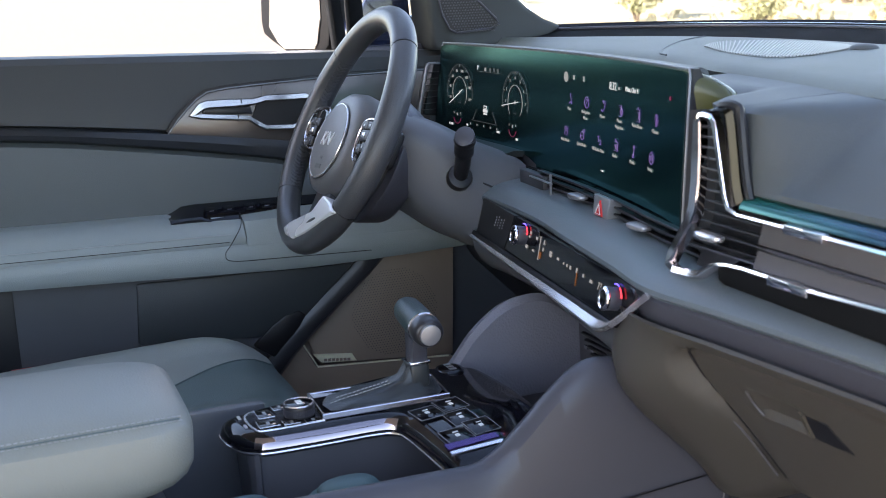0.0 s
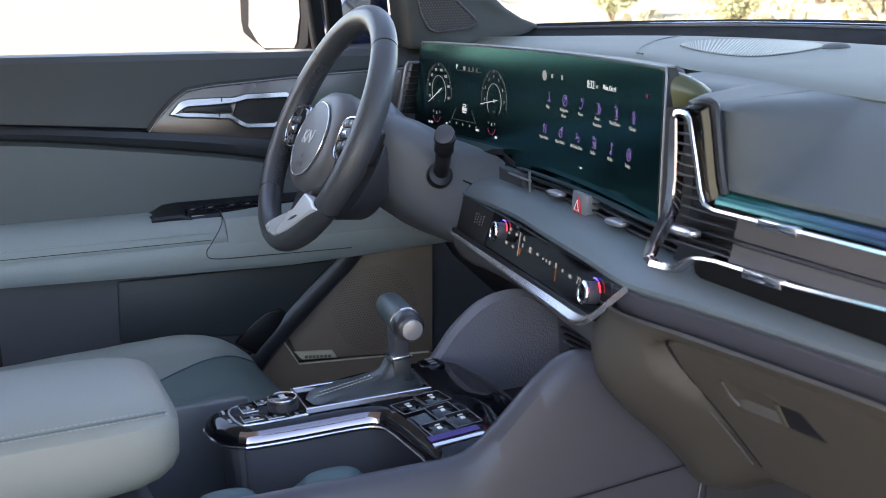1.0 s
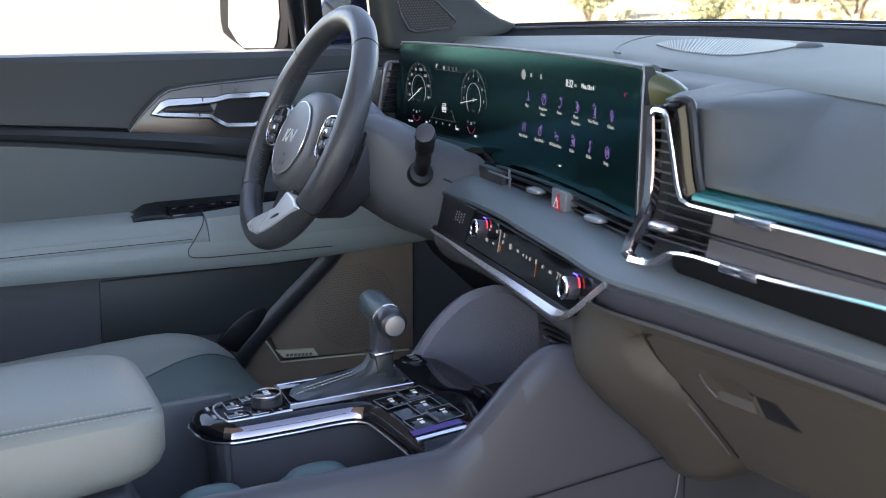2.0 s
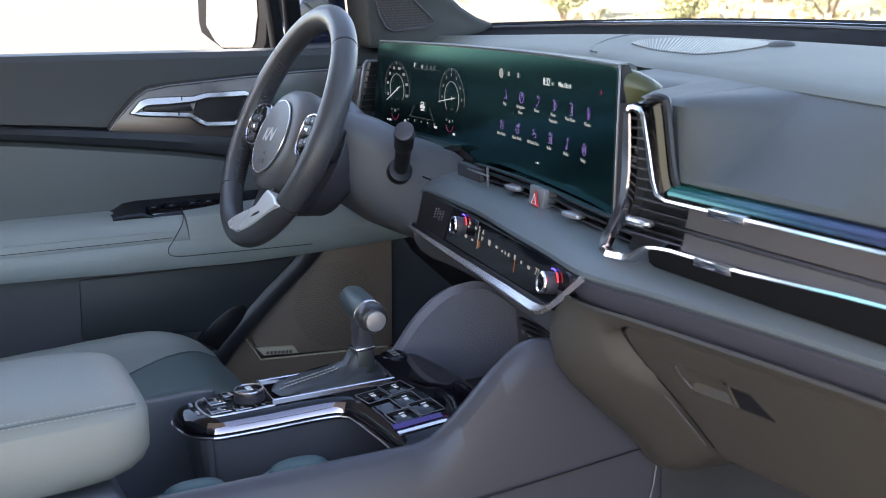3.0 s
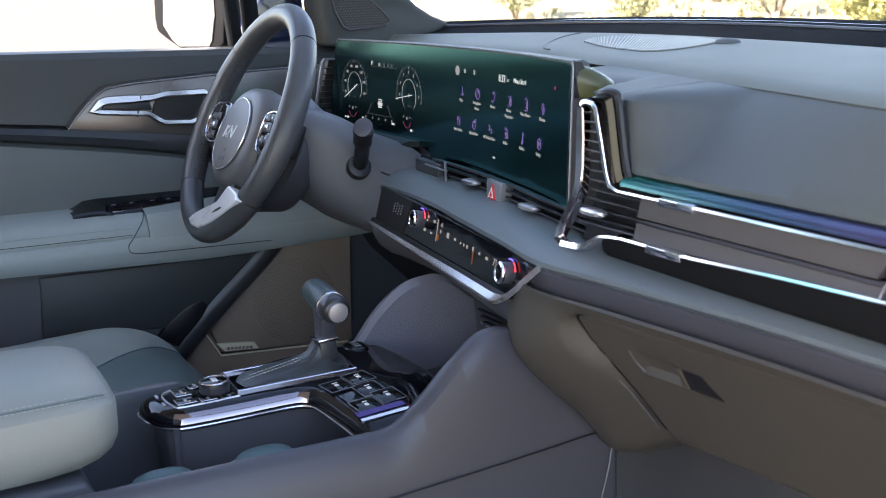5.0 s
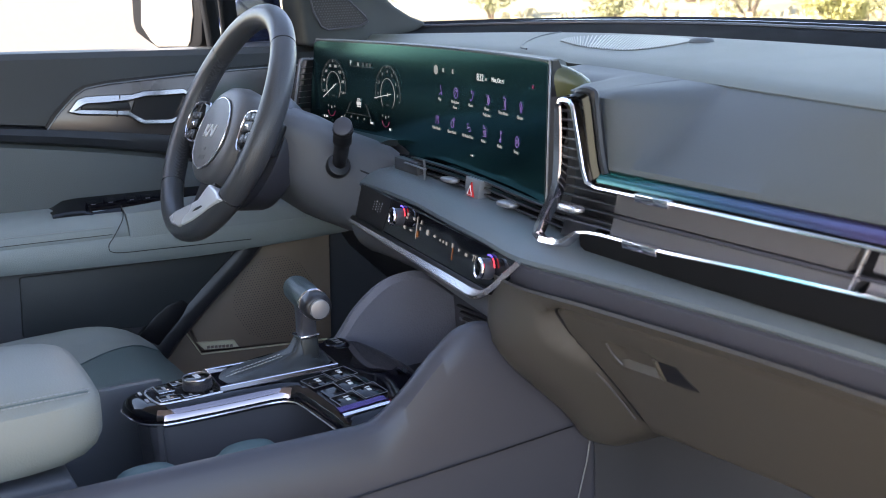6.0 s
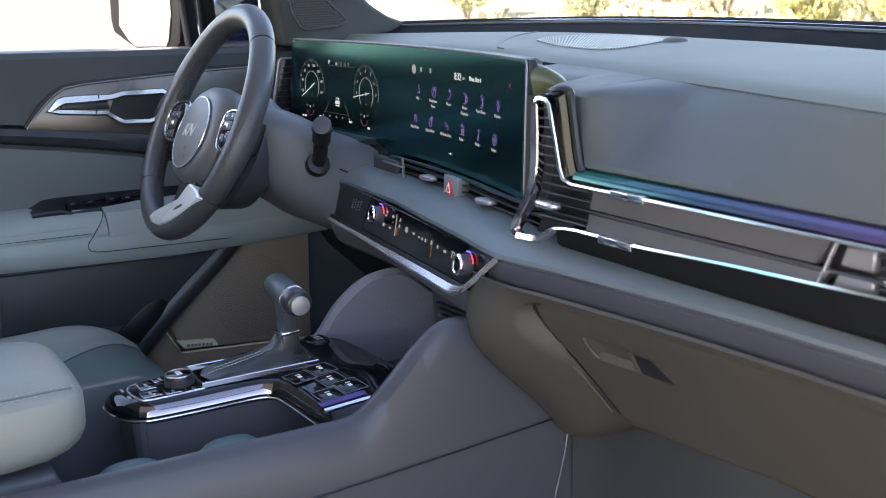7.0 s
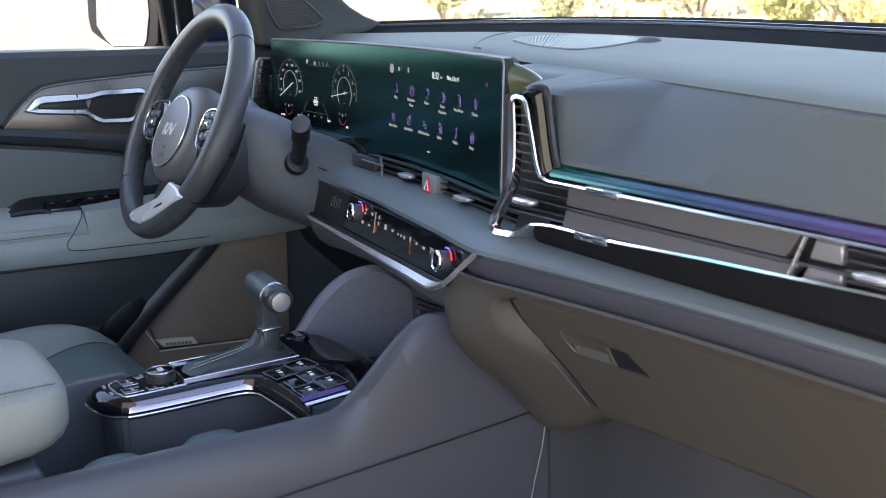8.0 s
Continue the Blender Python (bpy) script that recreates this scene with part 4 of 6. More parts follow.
for u, v, w, h in ((0.385, 0.84, 0.006, 0.004), (0.385, 0.74, 0.005, 0.003), (0.432, 0.8, 0.007, 0.004), (0.39, 0.48, 0.008, 0.005), (0.437, 0.48, 0.007, 0.003), (0.54, 0.64, 0.008, 0.008), (0.587, 0.64, 0.007, 0.0035),
                   (0.625, 0.62, 0.003, 0.003), (0.645, 0.62, 0.003, 0.004), (0.665, 0.62, 0.004, 0.005), (0.70, 0.64, 0.004, 0.007), (0.74, 0.62, 0.004, 0.004), (0.785, 0.6, 0.008, 0.004)):
    panel_mark(u, v, w * 0.7, h * 0.75, UIDIM)
put("digit", letters("73", 0.011, panel_pose(0.832, 0.6, 0.0008)), UIDIM, cp)
put("digit", letters("A", 0.008, panel_pose(0.483, 0.8, 0.0008)), UIDIM, cp)
panel_mark(0.467, 0.62, 0.0006, 0.026, UIDIM)
panel_mark(0.486, 0.47, 0.005, 0.007, UIO, "amber_light")
panel_mark(0.49, 0.64, 0.002, 0.004, UIDIM)
panel_mark(0.72, 0.45, 0.0005, 0.014, UIO, "amber_light")
put("under_shelf", thicken(loft([[(x, smooth_table(LEDGE, x)[0] + d, z) for d, z in ((0.0, 0.932), (-0.003, 0.926), (0.0, 0.912), (0.008, 0.897), (0.024, 0.884), (0.06, 0.874), (0.2, 0.865))] for x in (-0.30 + 0.46 * k / 16 for k in range(17))]), 0.006), COLUMN, dash, "dark rounded fascia under the climate panel")

# ---- middle vents and hazard switch ----
mv = thing("centre_vents", "black centre air vents with silver tabs", "air vent", (0, 0.17, 1.0))
VENT = [(-0.30, 0.192), (-0.12, 0.180), (0.0, 0.165), (0.12, 0.142), (0.25, 0.125)]
put("cavity", thicken(loft([[(x, smooth_table(VENT, x)[0] + 0.02, z) for z in (0.992, 1.016)] for x in (-0.30 + 0.53 * k / 12 for k in range(13))]), 0.006), DULL, mv)
for z in (1.006, 1.0135, 1.021):
    put("slat", ribbon([(x, smooth_table(VENT, x)[0] + 0.004, z) for x in (-0.215 + 0.43 * k / 16 for k in range(17))], 0.0022, 0.012, (0, -1, 0.2)), BLACK, mv)
for x in (-0.10, -0.065, -0.05, 0.045, 0.065, 0.085, 0.15, 0.18):
    put("vane", box(0.0012, 0.012, 0.016, 0.0004, 1, pose(x, smooth_table(VENT, x)[0] + 0.014, 1.011)), BLACK, mv)
for x in (-0.088, 0.088):
    put("tab", superbox(x, smooth_table(VENT, x)[0] - 0.005, 1.0105, 0.034, 0.016, 0.007, 3, 20, 8), SILVER, mv, "silver vent slider tab")
put("end_block", box(0.075, 0.012, 0.022, 0.002, 2, pose(-0.222, 0.186, 1.008, 0, 0, -4)), LINER, mv)
put("end_line", box(0.07, 0.003, 0.0018, 0.0004, 1, pose(-0.18, 0.172, 1.0165, 0, 0, -5)), SILVERGREY, mv)
put("end_line", box(0.0018, 0.003, 0.03, 0.0004, 1, pose(-0.155, 0.1725, 1.012)), SILVERGREY, mv)
hz = thing("hazard_switch", "grey hazard switch with a red triangle", "switch", (-0.012, 0.16, 1.0))
HM = pose(-0.013, 0.1615, 1.0085, -8, 0, -8)
bm = prism([(-0.022, 0.0145), (0.022, 0.0145), (0.019, -0.0135), (-0.019, -0.0135)], "y", -0.004, 0.012, 0.0015, 2)
bm.transform(HM)
put("body", bm, SILVERGREY, hz)
tri = [(0.0115 * math.sin(a), 0.001 + 0.0115 * math.cos(a) - 0.002) for a in (0, math.tau / 3, -math.tau / 3)]
bm = prism(tri, "y", -0.0058, -0.003, 0.0006, 1)
bm.transform(HM)
put("red_key", bm, RED, hz, "red triangle key")
bm = tube([HM @ Vector((x * 0.62, -0.0062, z * 0.62 - 0.0004)) for x, z in tri], 0.0007, 5, True, up=HM.to_3x3() @ Vector((0, 1, 0)))
put("triangle_mark", bm, WHITE, hz)
# ---- display ----
scr = thing("display_screen", "wide curved black glass display with lit gauges and icons", "display", (-0.23, 0.2, 1.0))


def on_screen(u, v, lift=0.0):
    y = 0.222 - 0.06 * u + 0.03 * (1 - (2 * u - 1) ** 2)
    return Vector((-0.6 + 0.735 * u + 0.008 * (1 - v), y - 0.013 * (1 - v) - lift, 1.027 + 0.135 * v))


def screen_pose(u, v, lift=0.0008):
    e = (on_screen(u + 0.01, v) - on_screen(u - 0.01, v)).normalized()
    n = e.cross(Vector((0, 0.03, 1))).normalized()
    m = Matrix((e, -n, n.cross(e))).transposed().to_4x4()
    m.translation = on_screen(u, v, lift)
    return m


def u_edge(v):
    """The ends lean a little: the glass is wider at its foot."""
    return -0.004 - 0.022 * (1 - v), 1.012


rows = []
for k in range(61):
    t = k / 60
    row = []
    for v in (-0.075, 0.1, 0.4, 0.7, 1.0):
        a, b = u_edge(v)
        cut = 0.02 * max(0.0, 1 - min(t, 1 - t) * 60) if v in (-0.075, 1.0) else 0.0
        row.append(on_screen(a + (b - a) * t, v + (cut if v < 0 else -cut)))
    rows.append(row)
put("glass", thicken(loft(rows), -0.004), SCREEN, scr, "black curved glass")
rows = []
for k in range(61):
    t = k / 60
    row = []
    for v, d in ((1.018, 0.004), (1.015, 0.012), (0.88, 0.022), (0.0, 0.03), (-0.085, 0.025), (-0.085, 0.004)):
        a, b = u_edge(min(max(v, 0), 1))
        row.append(on_screen(a - 0.004 + (b - a + 0.008) * t, v, -d))
    rows.append(row)
put("housing", loft(rows, True, True), BLACK, scr)
put("edge_frame", tube([on_screen(u_edge(0)[0] - 0.002, -0.075, -0.002)] + [on_screen(u_edge(1)[0] - 0.002, 0.98, -0.002)] + [on_screen(-0.002 + 1.014 * k / 40, 1.018, -0.002) for k in range(41)] + [on_screen(1.015, 0.97, -0.002), on_screen(1.015, -0.075, -0.002)], 0.0012, 6), SILVERGREY, scr)
end_rows = []
for k in range(13):
    d = 0.046 * k / 12
    out = 0.004 + 0.017 * math.sin(math.pi * min(1.0, d / 0.036) / 2)
    c = on_screen(1.012, 1.02, -0.004 - d)
    zt = c.z - 0.10 * d - 7.0 * d * d
    end_rows.append([Vector((c.x - 0.014 + (out + 0.014) * math.sin(a) ** 0.8, c.y, zt - 0.002 - (0.020 + 0.10 * d) * (1 - math.cos(a)))) for a in (math.pi / 2 * j / 10 for j in range(11))] + [Vector((c.x + out * 0.8, c.y, zt - 0.05 - 0.1 * d)), Vector((c.x + out * 0.5, c.y, zt - 0.09))])
# gloss hood end; its olive is a reflection put into the colour
put("side_cheek", thicken(loft(end_rows), 0.002), OLIVE, scr, "rounded end of the display hood, olive reflection in its colour")
put("side_wall", thicken(loft([[on_screen(1.016, v, -0.003), on_screen(1.024, v, -0.012), on_screen(1.02, v, -0.05)] for v in (-0.06, 0.3, 0.75)]), 0.003), CARPET, scr)
put("hood", thicken(loft([[on_screen(0.02 + 0.99 * k / 30, 1.02, -0.006), on_screen(0.02 + 0.98 * k / 30, 1.02, -0.018), on_screen(0.02 + 0.94 * k / 30, 0.97, -0.04), on_screen(0.02 + 0.89 * k / 30, 0.90, -0.06), on_screen(0.02 + 0.84 * k / 30, 0.84, -0.08)] for k in range(31)]), 0.004), SOFT, scr)


def mark(u, v, w, h, mat=None, name="bar"):
    put(name, box(w, 0.0006, h, 0, 1, screen_pose(u, v)), mat or UI, scr)


def ring_mark(u, v, r, w, mat, a0=0, a1=360, name="gauge_ring"):
    m = screen_pose(u, v)
    n = 40
    pts = [m @ Vector((r * math.sin(a), 0, r * math.cos(a))) for a in (radians(a0 + (a1 - a0) * k / n) for k in range(n + (0 if a1 - a0 == 360 else 1)))]
    put(name, tube(pts, w, 5, a1 - a0 == 360, up=m.to_3x3() @ Vector((0, 1, 0))), mat, scr)


def write(text, u, v, size, mat=None):
    put("writing", letters(text, size, screen_pose(u, v)), mat or UI, scr)


for gu, gv, needle, digits, a0, step in ((0.087, 0.495, -117, ("20", "40", "60", "80", "100", "120", "140", "160"), -105, 30), (0.337, 0.485, -99, ("0", "1", "2", "3", "4", "5", "6", "7", "8"), -120, 30)):
    ring_mark(gu, gv, 0.0232, 0.00045, UIDIM)
    ring_mark(gu, gv, 0.0415, 0.0003, UIDARK, -140, 140)
    m = screen_pose(gu, gv)
    for k, d in enumerate(digits):
        a = radians(a0 + step * k)
        put("gauge_digit", letters(d, 0.0062, m @ Matrix.Translation((0.0325 * math.sin(a), 0, 0.0325 * math.cos(a)))), UIDIM, scr)
    for k in range(41):
        a = radians(-135 + 6.75 * k)
        put("tick", box(0.0005, 0.0005, 0.0025 if k % 5 else 0.004, 0, 1, m @ Matrix.Translation((0.0395 * math.sin(a), 0, 0.0395 * math.cos(a))) @ pose(0, 0, 0, 0, math.degrees(a), 0)), UIDIM if k % 5 == 0 else UIDARK, scr)
    a = radians(needle)
    put("needle", box(0.0010, 0.0007, 0.056, 0, 1, m @ Matrix.Translation((0.017 * math.sin(a), -0.0004, 0.017 * math.cos(a))) @ pose(0, 0, 0, 0, needle, 0)), UI, scr)
    put("gauge_hub", letters("0", 0.008, m), UIDIM, scr)
    put("gauge_unit", box(0.009, 0.0005, 0.0016, 0, 1, m @ Matrix.Translation((0, 0, -0.0145))), UIDARK, scr)
    ring_mark(gu - 0.008, gv - 0.245, 0.0125, 0.0005, UIRD, 110, 250, "small_gauge")
    mark(gu - 0.008, gv - 0.235, 0.0022, 0.004, UIDIM)
    for k in (-1, 1):
        put("small_tick", box(0.0006, 0.0005, 0.003, 0, 1, screen_pose(gu - 0.008, gv - 0.245) @ Matrix.Translation((0.0105 * k, 0, 0.003))), UIDIM, scr)
write("P", 0.166, 0.78, 0.0098)
for u in (0.2, 0.222, 0.24, 0.256):
    mark(u, 0.772, 0.0055, 0.005, UIDIM if u < 0.21 else UIDARK)
mark(0.22, 0.745, 0.085, 0.0007, UIDARK)
# small car seen from behind, with its lane
m = screen_pose(0.205, 0.345)
put("car_mark", join([box(0.0105, 0.0006, 0.0042, 0.0012, 1, m @ pose(0, 0, 0.0055)), box(0.0145, 0.0006, 0.0048, 0.0012, 1, m @ pose(0, 0, 0.0002)), box(0.012, 0.0006, 0.0022, 0.0008, 1, m @ pose(0, 0, -0.0042))]), UI, scr)
put("car_shade", box(0.0085, 0.0007, 0.0018, 0, 1, m @ pose(0, -0.0002, 0.0054)), UIDARK, scr)
for u in (0.158, 0.246):
    put("lane_line", box(0.0006, 0.0005, 0.020, 0, 1, screen_pose(u, 0.29) @ pose(0, 0, 0, 0, 38 if u < 0.2 else -38, 0)), UIDARK, scr)
for u in (0.14, 0.17, 0.2, 0.23, 0.26):
    mark(u, 0.185, 0.0012, 0.0030, UIDIM)
mark(0.2, 0.225, 0.085, 0.0006, UIDARK)
for u, v, w in ((0.046, 0.147, 0.004), (0.057, 0.147, 0.008), (0.126, 0.165, 0.006), (0.266, 0.16, 0.011), (0.35, 0.132, 0.008)):
    mark(u, v, 0.75 * w, 0.0030)
put("moon_mark", cyl(0.0062, 0.0006, 24, 0, screen_pose(0.553, 0.806) @ pose(0, 0, 0, 90)), UIDIM, scr)
mark(0.585, 0.81, 0.005, 0.005, UIDIM)
mark(0.626, 0.81, 0.004, 0.006, UIDIM)
write("8:32", 0.744, 0.793, 0.0125)
mark(0.7685, 0.787, 0.005, 0.003, UIDIM)
write("Mon, Oct 4", 0.817, 0.794, 0.0078)
for row, v, names, u0 in ((0, 0.62, (("Map",), ("Navigation", "Menu"), ("Phone",), ("Phone", "Projection"), ("Voice Memo",), ("Climate",)), 0.574), (1, 0.34, (("Valet Mode",), ("Quiet Mode",), ("HD Radio Data",), ("Radio",), ("Media",), ("Setup",)), 0.562)):
    for k, words in enumerate(names):
        u = u0 + 0.068 * k
        m = screen_pose(u, v)
        up = m.to_3x3() @ Vector((0, 1, 0))

        def round_line(cx, cz, r, n=12):
            return [(cx + r * math.cos(math.tau * j / n), cz + r * math.sin(math.tau * j / n)) for j in range(n)]

        shapes = {0: [[(0, 0.007), (0.0045, -0.006), (0, -0.003), (-0.0045, -0.006)]],
                  1: [round_line(0, 0, 0.0068, 14), [(-0.0045, -0.0045), (0.0045, 0.0045)], [(-0.003, 0.002), (0.0, 0.004), (0.003, 0.002)]],
                  2: [[(-0.006, -0.004), (-0.003, -0.0065), (0.002, -0.003), (0.0055, 0.003), (0.0045, 0.0065)], [(-0.003, 0.005), (0.0, 0.007), (0.001, 0.003)]],
                  3: [[(-0.0055, 0.0055), (0.0025, 0.0055), (0.0025, -0.0065), (-0.0055, -0.0065)], round_line(0.003, -0.001, 0.0038), [(-0.003, 0.0035), (0.0, 0.0035)]],
                  4: [[(-0.0045, 0.006), (0.0045, 0.006), (0.0045, -0.007), (-0.0045, -0.007)], [(-0.002, 0.003), (0.002, 0.003), (0.002, -0.004), (-0.002, -0.004)], [(0, 0.006), (0, 0.009)]],
                  5: [[(-0.005, 0.0005), (-0.001, 0.0065), (0.002, 0.004), (-0.003, -0.003)], [(0.005, 0.001), (0.001, -0.006), (-0.002, -0.0065), (0.003, 0.004)]],
                  6: [round_line(-0.002, 0.003, 0.0025), [(-0.005, -0.006), (-0.004, -0.001), (0.002, -0.001), (0.006, 0.005)], [(0.002, -0.006), (0.005, -0.001)]],
                  7: [round_line(-0.001, -0.001, 0.0052), round_line(0.004, 0.005, 0.0022, 8), [(-0.003, -0.001), (0.002, -0.001)]],
                  8: [[(-0.005, -0.002), (-0.001, -0.002), (-0.001, 0.005), (-0.005, 0.003)], [(0.0005, -0.005), (0.006, -0.005), (0.006, 0.0), (0.0005, 0.0)]],
                  9: [[(-0.0055, 0.004), (0.0055, 0.004), (0.0055, -0.006), (-0.0055, -0.006)], [(-0.003, -0.001), (-0.003, 0.001), (-0.001, 0.001), (-0.001, -0.004)], [(0.001, 0.001), (0.003, 0.001), (0.003, -0.004), (0.001, -0.004)], [(-0.003, 0.0075), (0.003, 0.0045)]],
                  10: [[(0.001, 0.007), (0.001, -0.004)], [(0.001, 0.007), (0.004, 0.004)], round_line(-0.0008, -0.005, 0.002, 8)],
                  11: [[(-0.0052, 0.0035), (0, 0.0068), (0.0052, 0.0035), (0.0052, -0.0035), (0, -0.0068), (-0.0052, -0.0035)], round_line(0, 0, 0.0024, 8)]}[k + 6 * row]
        put("icon", join([tube([m @ Vector((x * 0.95, 0, z * 0.95)) for x, z in sh], 0.00045, 5, len(sh) > 5, up=up) for sh in shapes]), UIV, scr)
        for j, wd in enumerate(words):
            write(wd, u - 0.003, v - 0.083 - 0.05 * j, 0.0056, UIDIM)
mark(0.718, 0.101, 0.004, 0.0018)
mark(0.711, 0.101, 0.0015, 0.0012, UIDIM)
put("warning_mark", cyl(0.0022, 0.0006, 10, 0, screen_pose(0.959, 0.8) @ pose(0, 0, 0, 90)), UIRD, scr)

# vent beyond the display
vl = thing("driver_vent", "slim black driver air vent with chrome edge", "air vent", (-0.63, 0.22, 1.05))
put("cavity", prism([(0.195, 1.055), (0.215, 1.132), (0.24, 1.132), (0.24, 1.05)], "x", -0.66, -0.625, 0.002, 1), BLACK, vl)
put("chrome_edge", ribbon([(-0.622, 0.187, 1.055), (-0.622, 0.203, 1.128), (-0.622, 0.208, 1.134), (-0.622, 0.232, 1.1325)], 0.0026, 0.006, (1, 0, 0)), SILVERGREY, vl)
for k in range(7):
    put("slat", box(0.008, 0.022, 0.0016, 0, 1, pose(-0.6235, 0.215 + 0.002 * k - 0.01, 1.062 + 0.0095 * k)), BLACK, vl)

# ---- steering ----
wheel = thing("steering_wheel", "black leather steering wheel with silver lower spoke", "steering wheel", (-0.386, -0.011, 1.067))
wheel.rotation_euler = (radians(-27), radians(-4), 0)


def rim_point(a, r=0.1675):
    x, z = r * math.sin(a), r * math.cos(a)
    return Vector((x, 0, z * (0.89 if z < 0 else 0.957)))


def rim_section(a0, a1, n, tube_r, flat=1.0):
    return tube([rim_point(radians(a0 + (a1 - a0) * k / n)) for k in range(n + 1)], tube_r, 18, up=(0, 1, 0), flat=flat)


part("rim_top", rim_section(-45.6, 45.6, 24, 0.0166), LEATHER, wheel, "smooth leather rim top")
part("rim_side", rim_section(46.2, 128, 22, [0.0166 + 0.001 * math.sin(math.pi * k / 22) for k in range(23)]), PERF, wheel, "grained leather grip")
part("rim_side", rim_section(-128, -46.2, 22, [0.0166 + 0.001 * math.sin(math.pi * k / 22) for k in range(23)]), PERF, wheel, "grained leather grip")
part("rim_bottom", rim_section(128.6, 231.4, 24, 0.0162), LEATHER, wheel, "smooth leather rim foot")
for a in (-45.9, 45.9, 128.3, 231.7):
    c, d = rim_point(radians(a)), (rim_point(radians(a + 1)) - rim_point(radians(a - 1))).normalized()
    u = Vector((0, 1, 0))
    w = d.cross(u)
    part("rim_seam", tube([c + 0.01618 * (math.cos(q) * u + math.sin(q) * w) for q in (math.tau * k / 24 for k in range(24))], 0.0006, 5, True, up=d), BLACK, wheel)
st = []
for a0, a1 in ((48, 126), (-126, -48)):
    for k in range(36):
        a = radians(a0 + (a1 - a0) * k / 35)
        c = rim_point(a, 0.1675 - 0.0168)
        d = (rim_point(a + 0.02) - rim_point(a - 0.02)).normalized()
        for w in (-1, 1):
            st.append(tube([c - d * 0.0026 + Vector((0, 0.0002 * w, 0)), c + d * 0.0012 + Vector((0, 0.0062 * w, 0)) + (c.normalized() * 0.0010)], 0.0017, 6))
tagged(part("rim_stitching", join(st), LEATHER, wheel), kind="stuff")
# hub
rows = []
for d, r in ((0.07, 0.05), (0.05, 0.066), (0.03, 0.076), (0.012, 0.078), (-0.001, 0.074), (-0.007, 0.066), (-0.0095, 0.058), (-0.010, 0.054)):
    row = []
    for k in range(48):
        a = math.tau * k / 48
        f = lambda c: math.copysign(abs(c) ** 0.85, c)
        row.append(Vector((r * 1.08 * f(math.cos(a)), d, r * 0.92 * f(math.sin(a)) - 0.013)))
    rows.append(row)
part("airbag_cover", loft(rows, True, True), HUB, wheel, "dark grey airbag cover")
bm = cyl(0.0505, 0.004, 48, 0.001, pose(0, -0.0115, -0.0145, 90, 0, 0))
bmesh.ops.scale(bm, vec=(1.14, 1, 1), verts=bm.verts)
part("emblem_disc", bm, HUBFACE, wheel, "grey round emblem pad")
part("emblem_ring", tube([Vector((0.0582 * math.sin(a), -0.0125, 0.0508 * math.cos(a) - 0.0145)) for a in (math.tau * k / 48 for k in range(48))], 0.0012, 6, True, up=(0, 1, 0)), CHROME, wheel)
strokes = []
for x0, z0, x1, z1 in ((-0.024, -0.0085, -0.019, 0.0085), (-0.0195, -0.001, -0.009, 0.0085), (-0.0195, -0.001, -0.010, -0.0085), (-0.010, -0.0085, 0.001, 0.0085), (0.001, 0.0085, 0.010, -0.0085), (0.010, -0.0085, 0.020, 0.0085)):
    strokes.append(ribbon([(x0, -0.0142, z0 - 0.012), (x1, -0.0142, z1 - 0.012)], 0.0026, 0.0016, (0, -1, 0)))
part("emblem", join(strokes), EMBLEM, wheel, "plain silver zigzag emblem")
part("emblem_mark", box(0.008, 0.0006, 0.004, 0, 1, pose(0, -0.0138, -0.038)), HUB, wheel)
part("emblem_mark", box(0.022, 0.0006, 0.006, 0, 1, pose(0, -0.0138, -0.050)), HUB, wheel)
# side spokes with button pods
for sx in (-1, 1):
    part("spoke", prism([(sx * 0.06, 0.024), (sx * 0.158, 0.016), (sx * 0.158, -0.03), (sx * 0.06, -0.046)], "y", 0.006, 0.03, 0.006, 3), BLACK, wheel)
    if sx < 0:
        pod = [(-0.068, 0.028), (-0.1, 0.033), (-0.135, 0.029), (-0.150, 0.012), (-0.147, -0.008), (-0.128, -0.022), (-0.09, -0.026), (-0.07, -0.012)]
    else:
        pod = [(0.092, 0.008), (0.102, 0.018), (0.130, 0.020), (0.146, 0.010), (0.150, -0.006), (0.140, -0.026), (0.118, -0.034), (0.100, -0.030), (0.091, -0.012)]
    p = part("button_pod", prism(pod, "y", -0.006, 0.012, 0.004, 3), GLOSS, wheel, "gloss black thumb button pod")
    part("pod_rim", tube([Vector((q.x, -0.0055, q.y)) for q in curve_points([(a, b, 0) for a, b in pod], 5, True)], 0.0015, 6, True, up=(0, 1, 0)), BRIGHT, p)
    cx0 = 0.119 if sx > 0 else -0.112
    part("button", box(0.020, 0.004, 0.011, 0.0025, 2, pose(cx0 - 0.011, -0.0062, 0.0115)), BLACK, p)
    part("button", box(0.020, 0.004, 0.011, 0.0025, 2, pose(cx0 + 0.010, -0.0062, 0.0115)), BLACK, p)
    part("button", box(0.030, 0.004, 0.014, 0.003, 2, pose(cx0, -0.0062, -0.001)), BLACK, p)
    part("roller", cyl(0.004, 0.013, 16, 0.001, pose(cx0, -0.0065, -0.001, 0, 90, 0)), CHROME, p)
    part("button", box(0.015, 0.004, 0.012, 0.002, 2, pose(cx0 - 0.006, -0.0062, -0.018)), BLACK, p)
    part("button", box(0.015, 0.004, 0.012, 0.002, 2, pose(cx0 + 0.010, -0.0062, -0.016)), BLACK, p)
    for bx, bz in ((-0.011, 0.0115), (0.010, 0.0115), (-0.006, -0.018), (0.010, -0.016)):
        part("button_mark", box(0.005, 0.0006, 0.0028, 0, 1, pose(cx0 + bx, -0.0084, bz)), SILVER, p)
